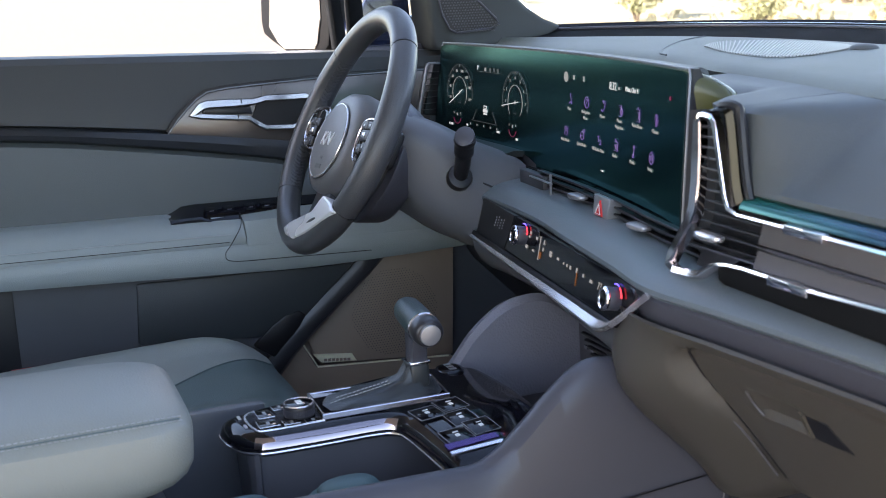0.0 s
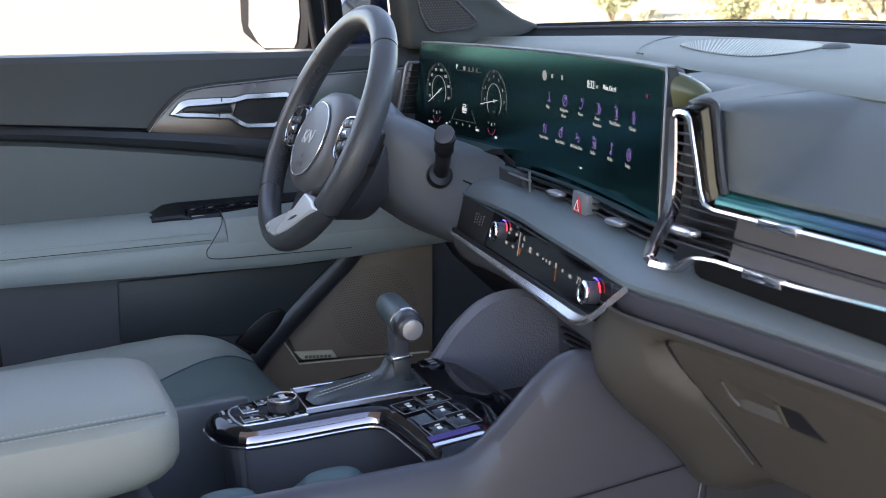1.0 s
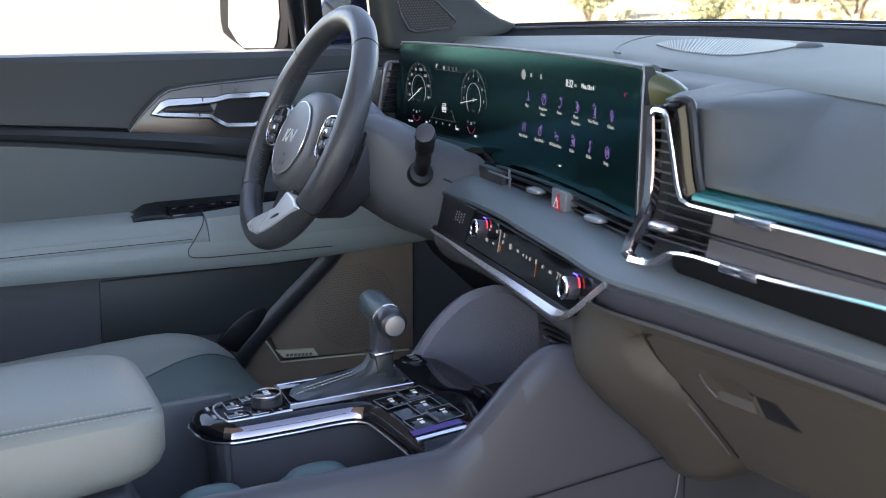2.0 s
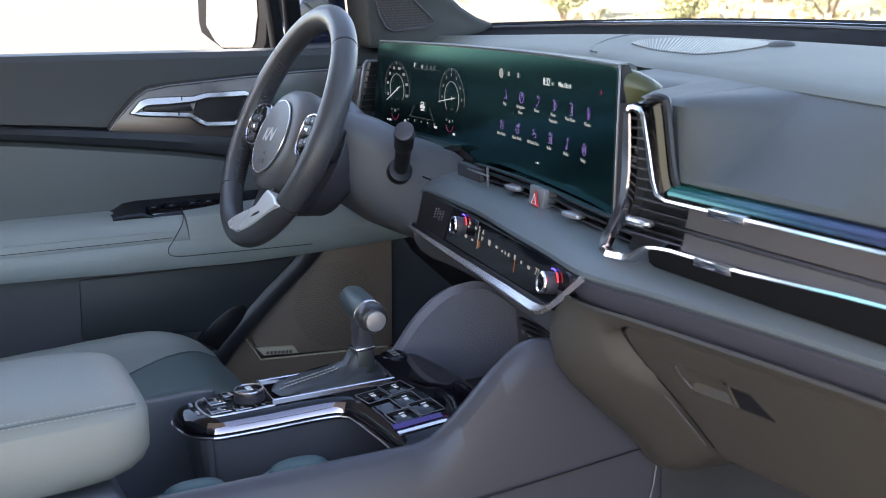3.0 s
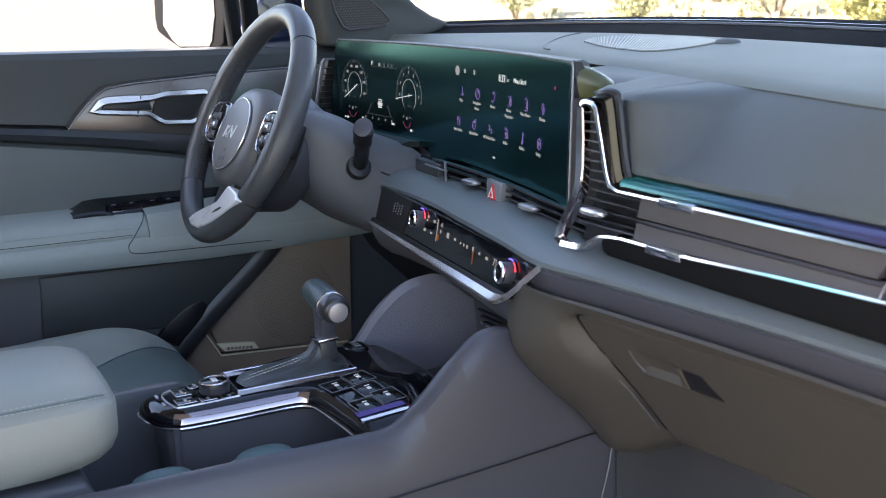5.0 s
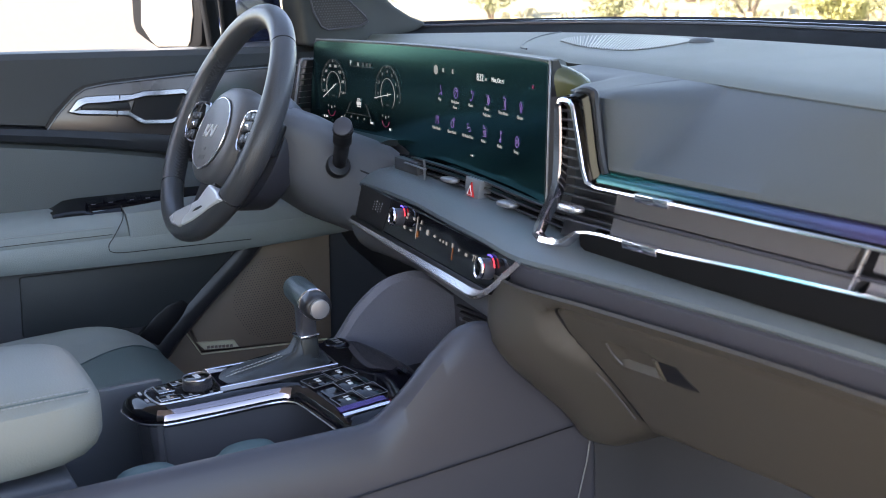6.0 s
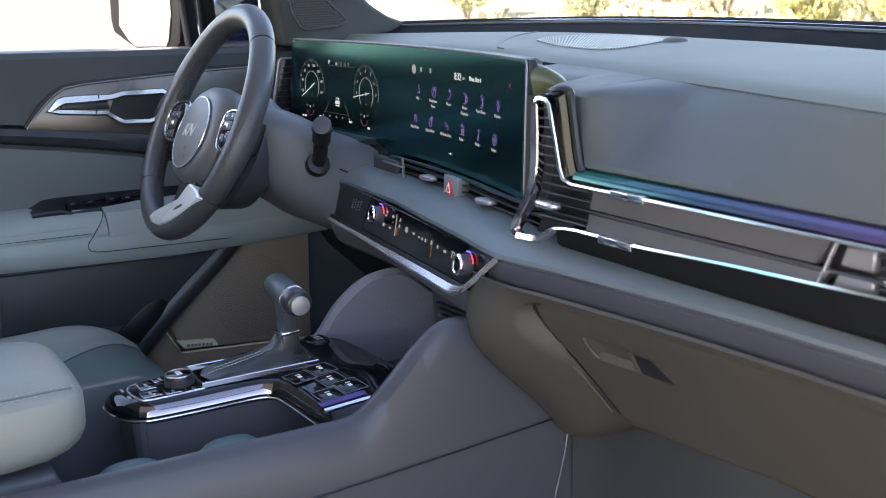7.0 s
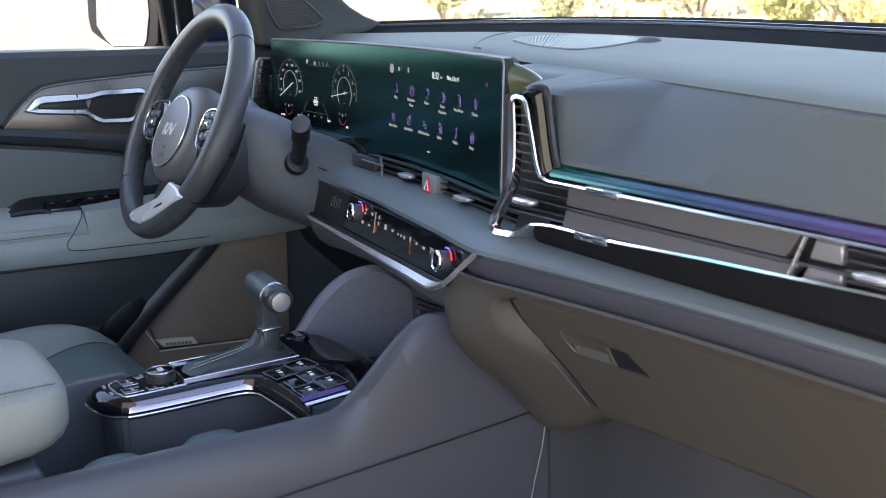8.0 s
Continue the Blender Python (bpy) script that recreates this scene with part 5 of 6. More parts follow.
# lower spoke
tilt = pose(0, 0, 0, 0, -7, 0)
plate = [(-0.0333, -0.1412), (-0.0137, -0.1303), (0.063, -0.1074), (0.0756, -0.0933), (0.085, -0.0849), (0.1232, -0.0917), (0.1402, -0.1006), (0.0981, -0.1224), (0.0657, -0.1364), (0.0246, -0.1495), (-0.0131, -0.148)]
part("lower_spoke", prism(plate, "y", -0.0185, 0.012, 0.003, 3), SATIN, wheel, "satin silver lower spoke")
part("spoke_slot", prism([(0.0615, -0.1248), (0.0802, -0.12), (0.092, -0.1152), (0.0864, -0.1137), (0.0717, -0.1183)], "y", -0.0192, -0.012, 0.0006, 1), BLACK, wheel)
bm = prism([(-0.030, -0.062), (0.026, -0.062), (0.030, -0.128), (-0.040, -0.128)], "y", 0.004, 0.022, 0.003, 2)
bm.transform(tilt)
part("spoke_gap", bm, BLACK, wheel)
part("back_shell", cyl(0.075, 0.04, 40, 0.006, pose(0, 0.075, -0.013, 90, 0, 0), 0.09), HARD, wheel)

col = thing("steering_column", "charcoal steering column shroud under the wheel", "steering column", (-0.38, 0.12, 0.9))
rows = []
for y, x0, x1, z0, z1 in ((0.035, -0.46, -0.312, 0.975, 1.095), (0.05, -0.475, -0.297, 0.955, 1.100), (0.09, -0.485, -0.283, 0.925, 1.092), (0.13, -0.487, -0.279, 0.905, 1.075), (0.17, -0.487, -0.277, 0.905, 1.052), (0.22, -0.48, -0.275, 0.92, 1.03)):
    cx, cz, ax, az = (x0 + x1) / 2, (z0 + z1) / 2, (x1 - x0) / 2, (z1 - z0) / 2
    f = lambda c: math.copysign(abs(c) ** 0.62, c)
    rows.append([(cx + ax * f(math.cos(a)), y - 0.02 * math.sin(a), cz + az * f(math.sin(a))) for a in (math.tau * k / 40 for k in range(40))])
put("shroud", loft(rows, True, True), COLUMN, col)
put("shroud_seam", tube([(-0.2795, 0.14, 1.002), (-0.277, 0.16, 0.992), (-0.275, 0.18, 0.984), (-0.272, 0.21, 0.982)], 0.0012, 5), BLACK, col)
stalk = thing("wiper_stalk", "black wiper stalk with a flat round end", "stalk", (-0.28, 0.11, 1.0))
put("collar", cyl(0.0165, 0.016, 24, 0.004, look((-0.277, 0.107, 1.012), (-0.2, 0.1, 1.05))), BLACK, stalk)
put("stem", tube(curve_points([(-0.277, 0.108, 1.013), (-0.262, 0.105, 1.028), (-0.25, 0.103, 1.048), (-0.238, 0.100, 1.066)], 6), [0.0095] * 6 + [0.010] * 6 + [0.0125] * 5 + [0.014, 0.0135], 16), BLACK, stalk)
put("end_cap", cyl(0.0125, 0.004, 24, 0.001, look((-0.235, 0.0985, 1.0695), (-0.12, 0.02, 1.14))), HARD, stalk)

# driver side of the dashboard
put("driver_fascia", thicken(loft([[(x, 0.215, 1.03), (x, 0.205, 1.0), (x, 0.205, 0.96), (x, 0.24, 0.90), (x, 0.30, 0.80), (x, 0.40, 0.70)] for x in (-0.69 + 0.42 * k / 14 for k in range(15))]), 0.008), BLACK, dash)
put("cluster_shelf", thicken(loft([[(x, 0.17, 1.028), (x, 0.20, 1.034), (x, 0.24, 1.03)] for x in (-0.62 + 0.31 * k / 12 for k in range(13))]), 0.008), BLACK, dash)
put("shelf_cheek", thicken(loft([[(-0.275, 0.138, 0.982), (-0.288, 0.142, 0.94), (-0.30, 0.17, 0.90)], [(-0.30, 0.18, 0.985), (-0.32, 0.18, 0.94), (-0.33, 0.2, 0.90)]]), 0.006), BLACK, dash)

# ---- centre console ----
con = thing("centre_console", "charcoal centre console between the seats", "console", (0, -0.1, 0.45))
top = curve_points([(-0.62, 0.838, 0), (-0.338, 0.834, 0), (-0.20, 0.832, 0), (-0.105, 0.8305, 0), (-0.068, 0.8305, 0), (-0.046, 0.8395, 0), (-0.02, 0.8605, 0), (0.0, 0.879, 0), (0.018, 0.894, 0), (0.036, 0.906, 0), (0.055, 0.9105, 0), (0.078, 0.906, 0), (0.11, 0.892, 0), (0.16, 0.87, 0), (0.24, 0.83, 0)], 5)
rows = []
for p in top:
    y, z = p.x, p.y
    rows.append([(0.128, y, z - 0.10), (0.138, y, z - 0.012), (0.146, y, z - 0.003), (0.153, y, z), (0.161, y, z - 0.002), (0.168, y, z - 0.009), (0.1715, y, z - 0.03), (0.174, y, 0.6 * z + 0.4 * 0.74), (0.176, y, 0.77), (0.174, y, 0.70), (0.172, y, 0.46)])
wall = put("side_wall", thicken(loft(rows), 0.004), HARD, con, "charcoal plastic side wall sweeping up to the dash")
sub("wall_seam", tube(curve_points([(0.1765, -0.6, 0.745), (0.178, -0.25, 0.760), (0.178, -0.106, 0.767), (0.1785, 0.05, 0.775), (0.178, 0.186, 0.783)], 6), 0.0009, 5), BLACK, wall)
sub("wall_seam", tube([(0.178, 0.187, 0.786), (0.179, 0.178, 0.74), (0.177, 0.168, 0.70), (0.175, 0.155, 0.64)], 0.0009, 5), SILVERGREY, wall)
put("footwell_liner", thicken(loft([[(p.x, p.y, z) for p in curve_points([(0.1775, 0.188, 0), (0.178, 0.22, 0), (0.182, 0.30, 0), (0.21, 0.39, 0), (0.28, 0.45, 0), (0.42, 0.48, 0), (0.76, 0.49, 0)], 6)] for z in (0.45, 0.6, 0.74, 0.86)]), 0.002), LINER, con, "dark footwell liner curving into the toe wall")
rows = []
for p in curve_points([(-0.62, 0.79, 0), (-0.10, 0.80, 0), (-0.01, 0.806, 0), (0.022, 0.826, 0), (0.052, 0.861, 0), (0.085, 0.886, 0), (0.115, 0.895, 0), (0.145, 0.892, 0), (0.178, 0.868, 0), (0.21, 0.84, 0)], 5):
    y, z = p.x, p.y
    rows.append([(-0.104, y, 0.70), (-0.108, y, min(z - 0.03, 0.79)), (-0.114, y, z - 0.008), (-0.122, y, z), (-0.134, y, z - 0.004), (-0.142, y, z - 0.02), (-0.15, y, 0.70), (-0.15, y, 0.46)])
put("knee_wall", thicken(loft(rows), 0.004), KNEE, con, "grained padded knee wall")
put("front_cubby", box(0.24, 0.03, 0.30, 0.005, 1, pose(0.02, 0.215, 0.77)), BLACK, con)
put("cubby_tray", box(0.23, 0.18, 0.02, 0.005, 1, pose(0.02, 0.11, 0.775)), BLACK, con)
put("cubby_face", thicken(loft([[(-0.10, 0.182, 0.87), (-0.10, 0.185, 0.79)], [(0.0, 0.165, 0.88), (0.0, 0.185, 0.79)], [(0.12, 0.15, 0.89), (0.12, 0.185, 0.79)]]), 0.005), HARD, con)
for k in range(4):
    put("cubby_rib", box(0.09, 0.006, 0.003, 0.001, 1, pose(-0.02, 0.163 + 0.004 * k, 0.858 - 0.009 * k)), BLACK, con)
for x in (-0.07, -0.055):
    put("port_mark", box(0.007, 0.002, 0.004, 0, 1, pose(x, 0.170, 0.838)), SILVERGREY, con)
# glossy deck
outline = [(-0.068, -0.236), (-0.054, -0.2555), (-0.024, -0.2545), (-0.002, -0.246), (0.010, -0.233), (0.0155, -0.220), (0.018, -0.173), (0.019, -0.115), (0.026, -0.097), (0.043, -0.090), (0.084, -0.082), (0.118, -0.076), (0.126, -0.066), (0.124, -0.03), (0.115, 0.02), (0.05, 0.05), (-0.06, 0.05), (-0.105, 0.03), (-0.108, -0.06), (-0.092, -0.135), (-0.080, -0.195)]
ol = [(p.x, p.y) for p in curve_points([(a, b, 0) for a, b in outline], 5, True)]


def deck_z(x, y):
    """The deck dips towards the passenger and ahead of the lever."""
    return 0.835 - 0.012 * max(0.0, min(1.0, (x - 0.035) / 0.08)) - 0.004 * max(0.0, min(1.0, (y + 0.02) / 0.05))


rows = []
for shrink, dz in ((0.003, -0.021), (0.0, -0.0185), (0.0, -0.0165), (0.0003, -0.0130), (0.0010, -0.0105), (0.0022, -0.0080), (0.0040, -0.0055), (0.0064, -0.0034), (0.0092, -0.0017), (0.0124, -0.0005), (0.0150, 0.0)):
    row = []
    for j, (x, y) in enumerate(ol):
        a, b = Vector(ol[j - 1]), Vector(ol[(j + 1) % len(ol)])
        nrm = Vector((-(b - a).y, (b - a).x)).normalized()
        q = Vector((x, y)) + nrm * shrink
        row.append((q.x, q.y, deck_z(q.x, q.y) + dz))
    rows.append(row)
side = [j for j, (x, y) in enumerate(ol) if x > 0.0 and -0.237 < y < -0.097 and x < 0.03]
rest = [j % len(ol) for j in range(side[-1], side[0] + len(ol) + 1)]
put("deck_rim", loft([[row[j] for j in side] for row in rows[:4]]), GLOSS, con, "gloss black foot of the deck edge")
put("deck_rim", loft([[row[j] for j in side] for row in rows[7:]]), GLOSS, con, "gloss black upper edge of the deck")
# metal band added where the gloss black edge catches its highlight
put("deck_highlight", loft([[row[j] for j in side] for row in rows[3:8]]), RIMGLINT, con, "metal strip standing for the highlight on the deck edge")
put("deck_rim", loft([[row[j] for j in rest] for row in rows]), GLOSS, con, "gloss black edge of the deck")
bm = bmesh.new()
flat = [bm.verts.new((p[0], p[1], 0.83)) for p in rows[-1]]
for tri in tessellate_polygon([[v.co.copy() for v in flat]]):
    bm.faces.new([flat[q] for q in tri])
for _ in range(2):
    bmesh.ops.subdivide_edges(bm, edges=[e for e in bm.edges if e.calc_length() > 0.012], cuts=2, use_grid_fill=True)
for v in bm.verts:
    v.co.z = deck_z(v.co.x, v.co.y)
bmesh.ops.triangulate(bm, faces=bm.faces)
deck = put("deck", bm, GLOSS, con, "gloss black console deck")
near = [j for j, (x, y) in enumerate(ol) if y < 0.0 and (x > 0.0 or (y < -0.22 and x > -0.07))]
edge = sorted(near, key=lambda j: j - len(ol) if j > len(ol) // 2 and ol[j][0] < 0 else j)
sub("deck_chrome", tube([(ol[j][0] + 0.0008, ol[j][1] - 0.0008, deck_z(*ol[j]) - 0.0165) for j in edge], 0.0013, 6), BRIGHT, deck, "thin chrome edge line")
pod_rows = []
for z, grow in ((0.818, -0.006), (0.80, -0.008), (0.70, -0.014), (0.62, -0.016)):
    row = []
    for (x, y) in [p for p in ol]:
        xx = min(x, 0.017)
        row.append((xx + (0.0 if xx < 0.012 else grow * 0.5), max(y, -0.248) - (grow if y < -0.236 else 0), z))
    pod_rows.append(row)
put("pod_body", loft(pod_rows, True), PODSIDE, con, "black pod below the deck")
put("tray_floor", box(0.31, 0.55, 0.02, 0.004, 1, pose(0.0, -0.22, 0.715)), BINGREY, con)
# cup holders
for cx2, cy2 in ((0.088, -0.165), (0.088, -0.268)):
    ringp = [(cx2 + 0.040 * math.cos(a), cy2 + 0.036 * math.sin(a), 0.789 + 0.004 * math.cos(a)) for a in (math.tau * k / 32 for k in range(32))]
    cup = put("cup_holder", tube(ringp, 0.0065, 8, True, flat=0.8), TEAL, con, "teal-grey cup holder ring")
    sub("cup_finger", box(0.02, 0.018, 0.012, 0.004, 2, pose(cx2 + 0.034, cy2 + 0.012, 0.800)), TEAL, cup)
    sub("cup_lobe", superbox(cx2 - 0.022, cy2 + 0.004, 0.786, 0.036, 0.062, 0.030, 2.6, 28, 12), TEAL, cup)
    sub("cup_wall", cyl(0.036, 0.07, 28, 0, pose(cx2, cy2, 0.755)), BLACK, cup)

# dial and rear switches on the deck
dial = thing("drive_mode_dial", "chrome-ringed rotary drive dial on the deck", "dial", (-0.028, -0.180, 0.835))
dial.scale = (0.74, 0.74, 0.68)
part("body", cyl(0.0205, 0.018, 40, 0.001, pose(0, 0, 0.009)), PODBLACK, dial)
kn = []
for k in range(48):
    a = math.tau * k / 48
    kn.append(box(0.0012, 0.0016, 0.009, 0, 1, pose(0.0208 * math.cos(a), 0.0208 * math.sin(a), 0.0075, 0, 0, math.degrees(a))))
part("knurl", join(kn), HARD, dial)
part("ring", tube([(0.0195 * math.cos(a), 0.0195 * math.sin(a), 0.0182) for a in (math.tau * k / 40 for k in range(40))], 0.0018, 6, True), BRIGHT, dial)
part("face", cyl(0.0178, 0.002, 40, 0.0004, pose(0, 0, 0.0185)), GLOSS, dial)
for x, w in ((-0.006, 0.003), (0.0, 0.004), (0.006, 0.003)):
    part("face_mark", box(w, 0.008, 0.0006, 0, 1, pose(x, 0, 0.0198)), WHITE, dial)
sp = thing("deck_switches", "gloss black switch group beside the dial", "switches", (-0.02, -0.20, 0.832))
put("plate_edge", tube(curve_points([(-0.058, -0.220, 0.8355), (-0.045, -0.232, 0.8355), (-0.008, -0.230, 0.8355), (0.001, -0.218, 0.8355), (0.001, -0.162, 0.8355)], 5), 0.0012, 6), CHROME, sp)
for x, y, w, d in ((-0.044, -0.212, 0.024, 0.016), (-0.016, -0.215, 0.018, 0.020), (-0.010, -0.193, 0.012, 0.016), (-0.006, -0.172, 0.012, 0.016), (-0.056, -0.194, 0.016, 0.015)):
    b = put("switch", box(w, d, 0.005, 0.0015, 2, pose(x, y, 0.8337, 0, 0, 4)), GLOSS, sp)
    sub("switch_edge", tube([(x - w / 2, y - d / 2, 0.8361), (x + w / 2, y - d / 2, 0.8361), (x + w / 2, y + d / 2, 0.8361)], 0.0006, 5), CHROME, b)
    sub("switch_mark", box(w * 0.4, 0.003, 0.0006, 0, 1, pose(x, y, 0.8364)), SILVER, b)
for x, y in ((-0.02, -0.2365), (-0.046, -0.2375)):
    put("deck_mark", box(0.01, 0.003, 0.0006, 0, 1, pose(x, y, deck_z(x, y) + 0.0006)), SILVER, sp)
# violet and bright strips along the deck's passenger edge
strip_y = [-0.074 + 0.0062 * k for k in range(10)]
sub("deck_violet", ribbon([(0.1000 - 0.12 * (y + 0.074), y, deck_z(0.1, y) + 0.0012) for y in strip_y], 0.009, 0.002, (0.25, 0, 1)), VIOLET, deck, "violet metallic strip")
sub("deck_edge", ribbon([(0.1115 - 0.10 * (y + 0.074), y, deck_z(0.111, y) + 0.0012) for y in strip_y], 0.0045, 0.003, (0.5, 0, 1)), BRIGHT, deck, "bright edge strip")
# heated seat switches
hs = thing("seat_switches", "six square black seat heater switches on the deck", "switches", (0.07, -0.04, 0.82))
for x, y in ((0.032, -0.066), (0.020, -0.036), (0.052, -0.038), (0.073, -0.026), (0.083, -0.055)):
    z = deck_z(x, y)
    tip = 8.5 if x > 0.035 else 3
    b = put("switch", box(0.0262, 0.0282, 0.003, 0.0008, 2, pose(x, y, z + 0.0002, 0, tip, 10)), GLOSS, hs)
    sub("switch_mark", box(0.0045, 0.0045, 0.0006, 0, 1, pose(x, y, z + 0.0019, 0, tip, 10)), WHITE, b)
    sub("switch_edge", join([box(0.0262, 0.0006, 0.0006, 0, 1, pose(x, y, z + 0.0004, 0, tip, 10) @ pose(0, q * 0.0144, 0.001)) for q in (-1, 1)] + [box(0.0006, 0.0288, 0.0006, 0, 1, pose(x, y, z + 0.0004, 0, tip, 10) @ pose(q * 0.0134, 0, 0.001)) for q in (-1, 1)]), SILVERGREY, b)
    sub("switch_mark", box(0.0012, 0.006, 0.0006, 0, 1, pose(x - 0.006, y, z + 0.0020 + (0.0008 if tip > 5 else 0.0003), 0, tip, 10)), WHITE, b)
badge = thing("start_pad", "small oval switch pad with pale marks", "switch", (-0.088, 0.008, 0.8322))
part("pad", superbox(0, 0, 0.001, 0.034, 0.03, 0.006, 2.5, 24, 8), GLOSS, badge)
for k in (-1, 0, 1):
    part("pad_mark", box(0.005, 0.008, 0.0006, 0, 1, pose(0.008 * k, 0, 0.0041)), SILVER, badge)

# gear lever
gear = thing("gear_lever", "gear lever with leather boot and silver-capped grip", "gear lever", (-0.035, -0.05, 0.832))
fr = [(-0.076, -0.157), (-0.011, -0.160), (-0.008, -0.027), (-0.070, -0.021)]
put("boot_frame", ribbon([(x, y, 0.8355) for x, y in fr], 0.005, 0.005, (0, 0, 1), True), BRIGHT, gear, "chrome boot frame")
rows = []
for h, c, sx, sy in ((0.834, (-0.041, -0.088), 0.033, 0.064), (0.838, (-0.041, -0.085), 0.031, 0.059), (0.8415, (-0.040, -0.074), 0.026, 0.045), (0.8455, (-0.038, -0.062), 0.020, 0.028), (0.853, (-0.035, -0.055), 0.0155, 0.016), (0.866, (-0.034, -0.052), 0.012, 0.0105)):
    f = lambda q: math.copysign(abs(q) ** 0.7, q)
    rows.append([(c[0] + sx * f(math.cos(a)) * (1 + 0.07 * math.sin(3 * a + h * 300)), c[1] + sy * f(math.sin(a)), h + 0.0022 * math.sin(5 * a + h * 500)) for a in (math.tau * k / 36 for k in range(36))])
put("boot", loft(rows, True, True), BOOT, gear, "black leather boot")
for dx in (-0.004, 0.004):
    put("boot_stitching", stitches(curve_points([(-0.041 + dx, -0.145, 0.8375), (-0.041 + dx, -0.132, 0.8402), (-0.040 + dx, -0.114, 0.8432), (-0.040 + dx, -0.094, 0.8462), (-0.039 + dx, -0.08, 0.8488)], 6), 0.0045, 0.003, 0.0006), STITCH, gear)
put("collar", box(0.027, 0.021, 0.026, 0.004, 3, pose(-0.033, -0.0515, 0.856, 0, -4, 0)), BOOT, gear)
put("collar_line", box(0.0285, 0.0225, 0.003, 0.001, 2, pose(-0.0328, -0.0515, 0.8695, 0, -4, 0)), BRIGHT, gear)
put("stem", prism([(-0.045, 0.869), (-0.0205, 0.869), (-0.019, 0.885), (-0.014, 0.905), (-0.044, 0.905), (-0.043, 0.885)], "y", -0.060, -0.042, 0.004, 2), HARD, gear)
gm = Matrix.Translation((-0.0265, -0.050, 0.9135)) @ pose(0, 0, 0, 0, 4, -4) @ Matrix.Scale(0.86, 4)
rows = []
for x, r in ((-0.050, 0.0), (-0.050, 0.012), (-0.0485, 0.0155), (-0.04, 0.018), (-0.01, 0.0188), (0.022, 0.0188), (0.026, 0.0182)):
    rows.append([gm @ Vector((x, r * math.cos(a), r * 0.95 * math.sin(a))) for a in (math.tau * k / 32 for k in range(32))])
bm = loft(rows, True, False)
bmesh.ops.remove_doubles(bm, verts=bm.verts, dist=1e-5)
put("grip", bm, GRIP, gear, "grey leather grip")
put("grip_ring", tube([gm @ Vector((0.0255, 0.0185 * math.cos(a), 0.0178 * math.sin(a))) for a in (math.tau * k / 32 for k in range(32))], 0.0014, 6, True, up=(1, 0, 0)), BRIGHT, gear)
rows = []
for x, r in ((0.024, 0.0185), (0.034, 0.019), (0.044, 0.0182), (0.048, 0.0155), (0.049, 0.013)):
    rows.append([gm @ Vector((x, r * math.cos(a), r * 0.95 * math.sin(a))) for a in (math.tau * k / 32 for k in range(32))])
put("grip_end", loft(rows, True, True), PODBLACK, gear)
put("release_button", cyl(0.0125, 0.006, 32, 0.0012, gm @ pose(0.050, 0, 0, 0, 90, 0)), SILVER, gear, "silver release button")

# centre armrest
box_y0, box_y1 = -0.80, -0.298
arm = thing("armrest_box", "light grey leather centre armrest with a stitched seam", "armrest", (0, -0.5, 0.46))
rows = []
prof = [(-0.105, 0.838), (-0.108, 0.86), (-0.106, 0.895), (-0.095, 0.920), (-0.07, 0.934), (-0.03, 0.940), (0.02, 0.940), (0.06, 0.934), (0.085, 0.921), (0.099, 0.902), (0.104, 0.889), (0.106, 0.872), (0.103, 0.845), (0.095, 0.830), (0.08, 0.824), (-0.09, 0.826)]
prof = [(x, z if z < 0.889 else 0.889 + (z - 0.889) * 0.34) for x, z in prof]
for d, k in ((0.0, 0.0), (0.004, 0.45), (0.012, 0.66), (0.025, 0.82), (0.045, 0.93), (0.075, 0.985), (0.12, 1.0), (0.25, 1.0), (0.5, 1.0)):
    rows.append([(x * (0.55 + 0.45 * k), box_y1 - d, 0.877 + (z - 0.877) * (0.25 + 0.75 * k) + 0.0) for x, z in prof])
put("lid", loft(rows, True, True), LIGHT, arm, "padded light grey lid")


def lid_path(x, z):
    nose = ((0.075, 0.985), (0.045, 0.93), (0.025, 0.82), (0.014, 0.69))
    return [(x, -0.80 + 0.02 * k, z) for k in range(20)] + [(x * (0.55 + 0.45 * k), box_y1 - d, 0.877 + (z - 0.877) * (0.25 + 0.75 * k)) for d, k in nose]


for x, z in ((0.0948, 0.8968), (0.0892, 0.8995)):
    put("lid_stitching", stitches(lid_path(x, z), 0.0052, 0.0036, 0.0006), STITCH, arm)
put("lid_seam", tube(lid_path(0.092, 0.8975), 0.0008, 5), DARKGREY, arm)
put("bin", prism([(-0.80, 0.822), (-0.337, 0.819), (-0.30, 0.72), (-0.29, 0.47), (-0.80, 0.47)], "x", -0.088, 0.094, 0.006, 3), BINGREY, arm, "dark grey storage bin")
put("bin_front", prism([(-0.50, 0.832), (-0.20, 0.830), (-0.20, 0.47), (-0.50, 0.47)], "x", -0.105, -0.092, 0.003, 2), COLUMN, arm, "grey side panel beside the storage bin")

# seats


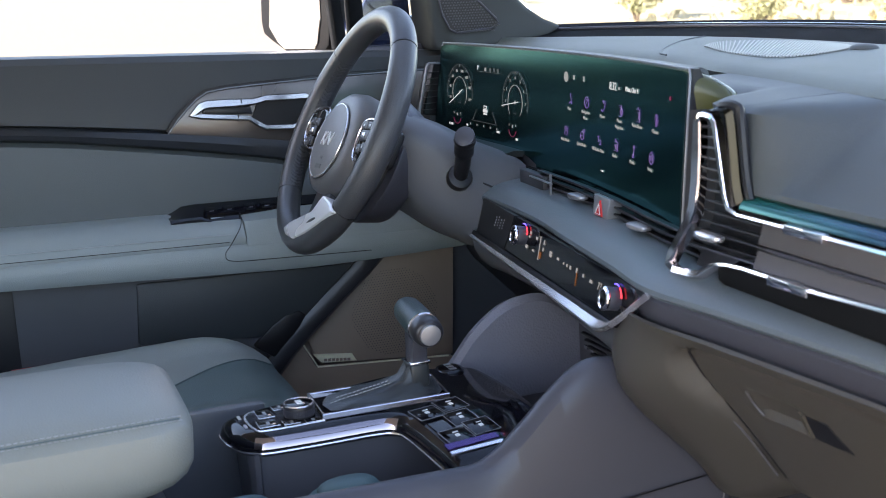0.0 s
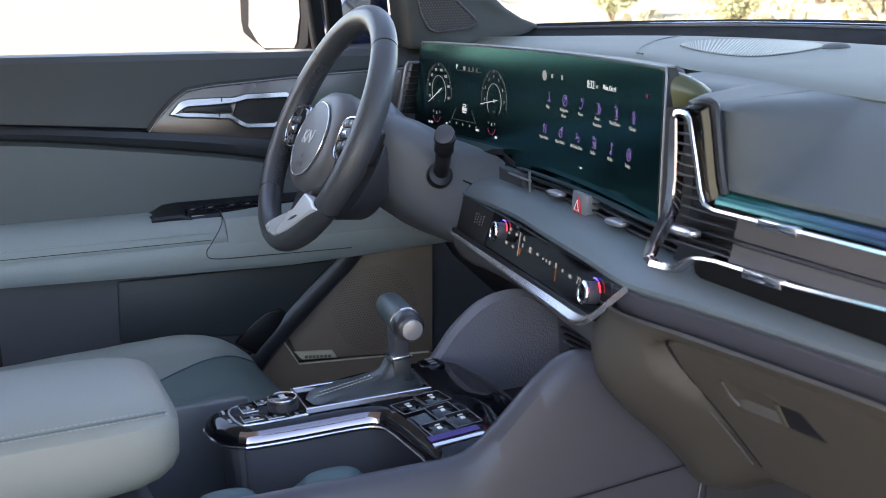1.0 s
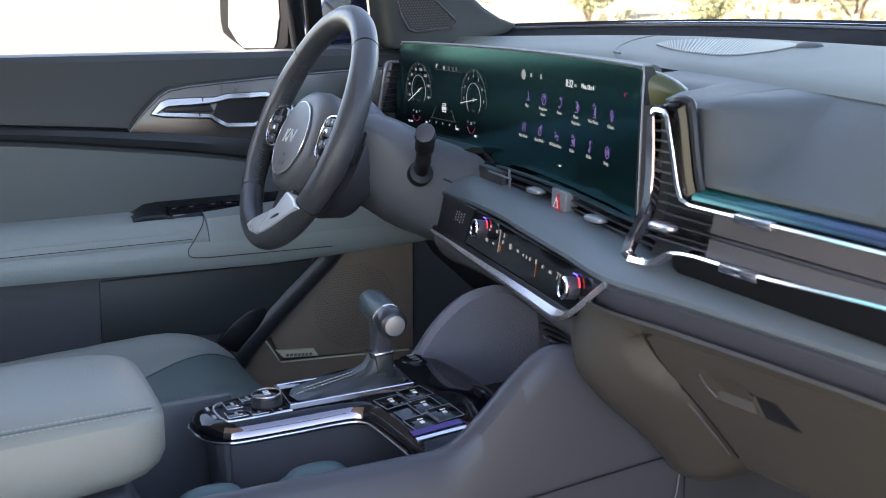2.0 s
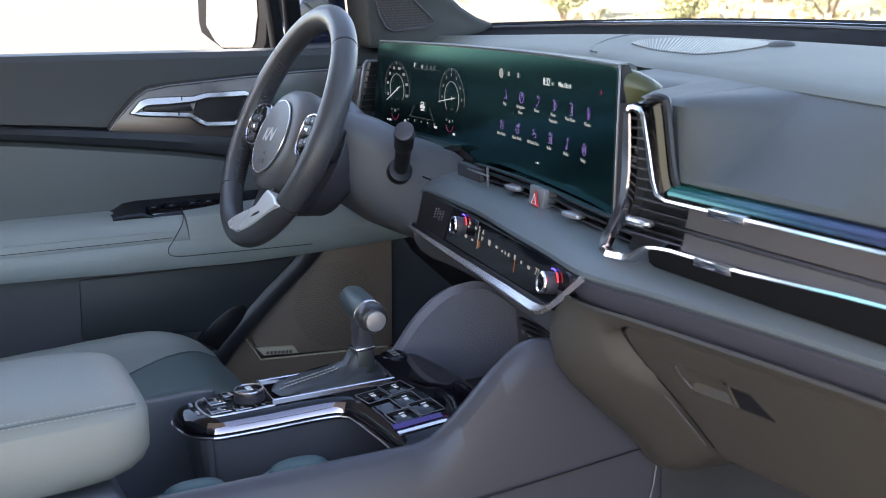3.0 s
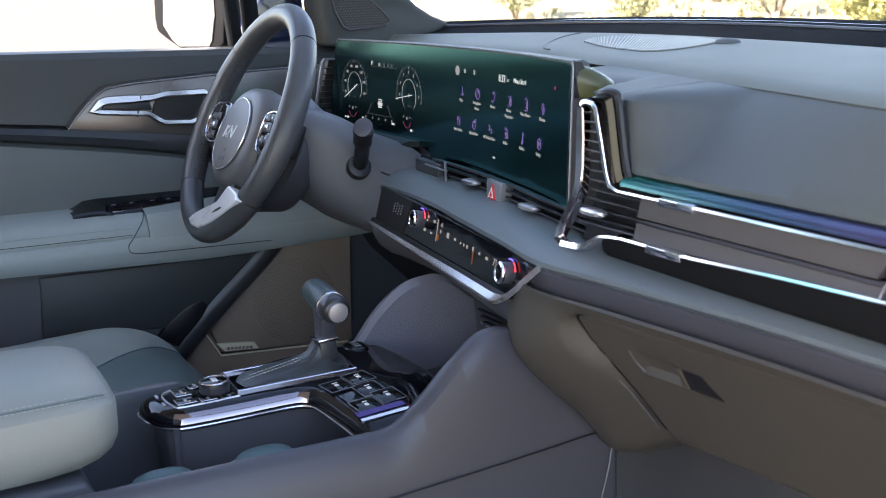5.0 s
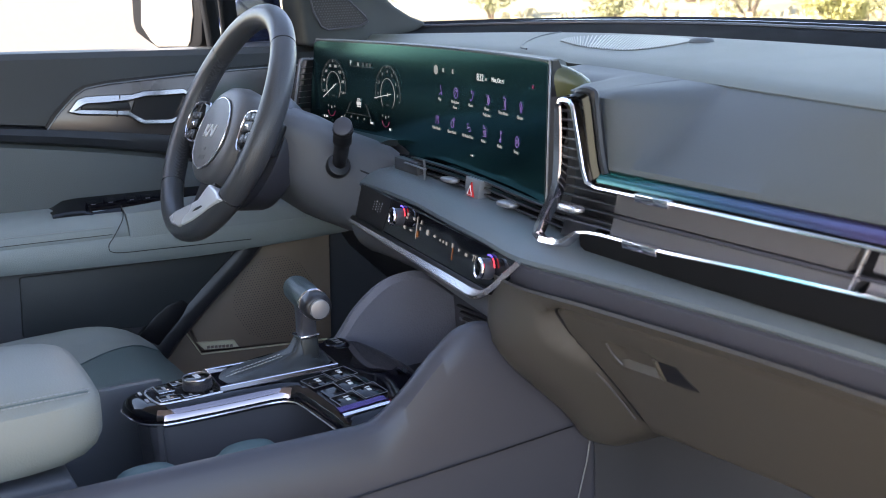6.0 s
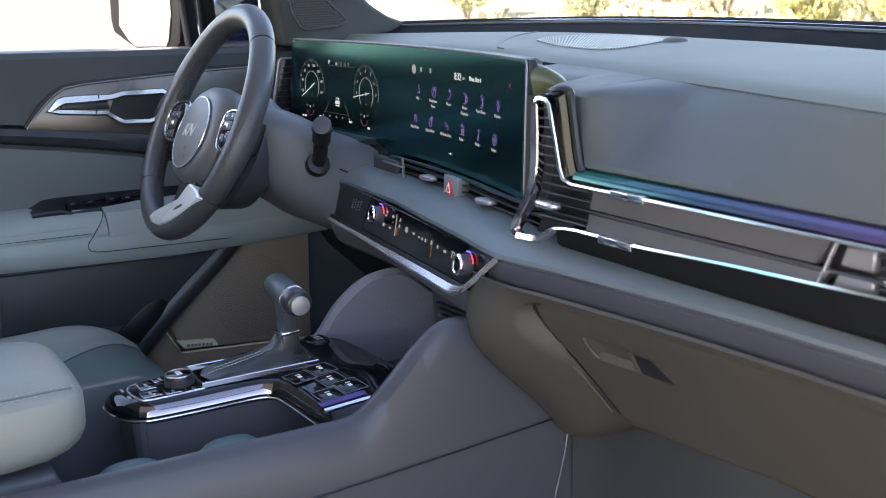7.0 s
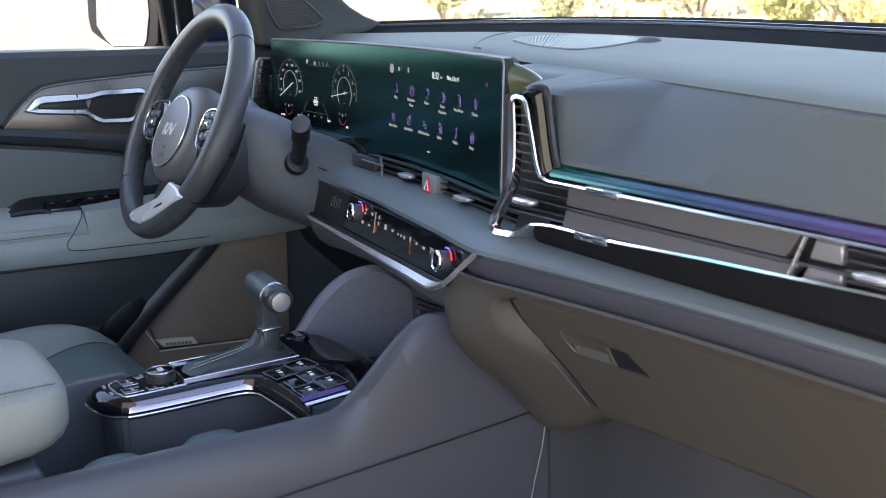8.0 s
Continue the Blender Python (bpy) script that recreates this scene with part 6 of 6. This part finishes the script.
def cushion(name, cx, label, side):
    """A seat whose light middle gives way to a dark panel on the console side and along the front."""
    seat = thing(name, label, "car seat", (cx, -0.4, 0.46))

    def height(x, y):
        q = abs(x - cx) / 0.245
        edge = max(0.0, q - 0.42) / 0.58
        front = max(0.0, (y + 0.26) / 0.14)
        return 0.770 + 0.010 * math.sin(min(1.0, edge * 1.5) * math.pi) - 0.10 * edge ** 4 - 0.022 * front ** 4 + 0.035 * min(0, y + 0.2)

    def shift(x, y):
        q = abs(x - cx) / 0.245
        return y - 0.03 * q ** 3 * max(0.0, (y + 0.26) / 0.14)

    ys = [-0.72 + 0.625 * k / 36 for k in range(37)]

    def split(y):
        return cx + side * min(0.13, 0.004 - 0.79 * (y + 0.244))

    def panel(fa, fb, n=16):
        return loft([[(x, shift(x, y), height(x, y)) for x in (fa(y) + (fb(y) - fa(y)) * j / n for j in range(n + 1))] for y in ys])

    put("insert", thicken(panel(lambda y: cx - side * 0.245, split), 0.015), LIGHT2, seat, "light grey leather panel")
    put("bolster", thicken(panel(split, lambda y: cx + side * 0.245), 0.015), DARKGREY, seat, "dark green-grey leather panel")
    put("seat_seam", tube([(split(y), shift(split(y), y), height(split(y), y) + 0.0003) for y in ys], 0.0014, 6), DARKGREY, seat)
    front = [(x, shift(x, -0.095), height(x, -0.095)) for x in (cx - 0.245 + 0.49 * j / 32 for j in range(33))]
    put("front_roll", thicken(loft([[(p[0], p[1] + 0.012 * math.sin(t * math.pi / 5), p[2] - 0.032 * t) for p in front] for t in range(6)]), 0.008), DARKGREY, seat)
    for d in (-0.245, 0.245):
        e = [(cx + d, shift(cx + d, y), height(cx + d, y)) for y in ys]
        put("side_skirt", thicken(loft([e, [(x, y, z - 0.09) for x, y, z in e], [(x * 0.98, y, 0.52) for x, y, z in e]]), 0.006), DARKGREY, seat)
    put("backrest", box(0.48, 0.14, 0.62, 0.06, 4, pose(cx, -0.86, 1.06, -16, 0, 0)), LIGHT2, seat)
    return seat


cushion("driver_seat", -0.385, "two-tone grey leather driver seat with dark bolsters", 1)
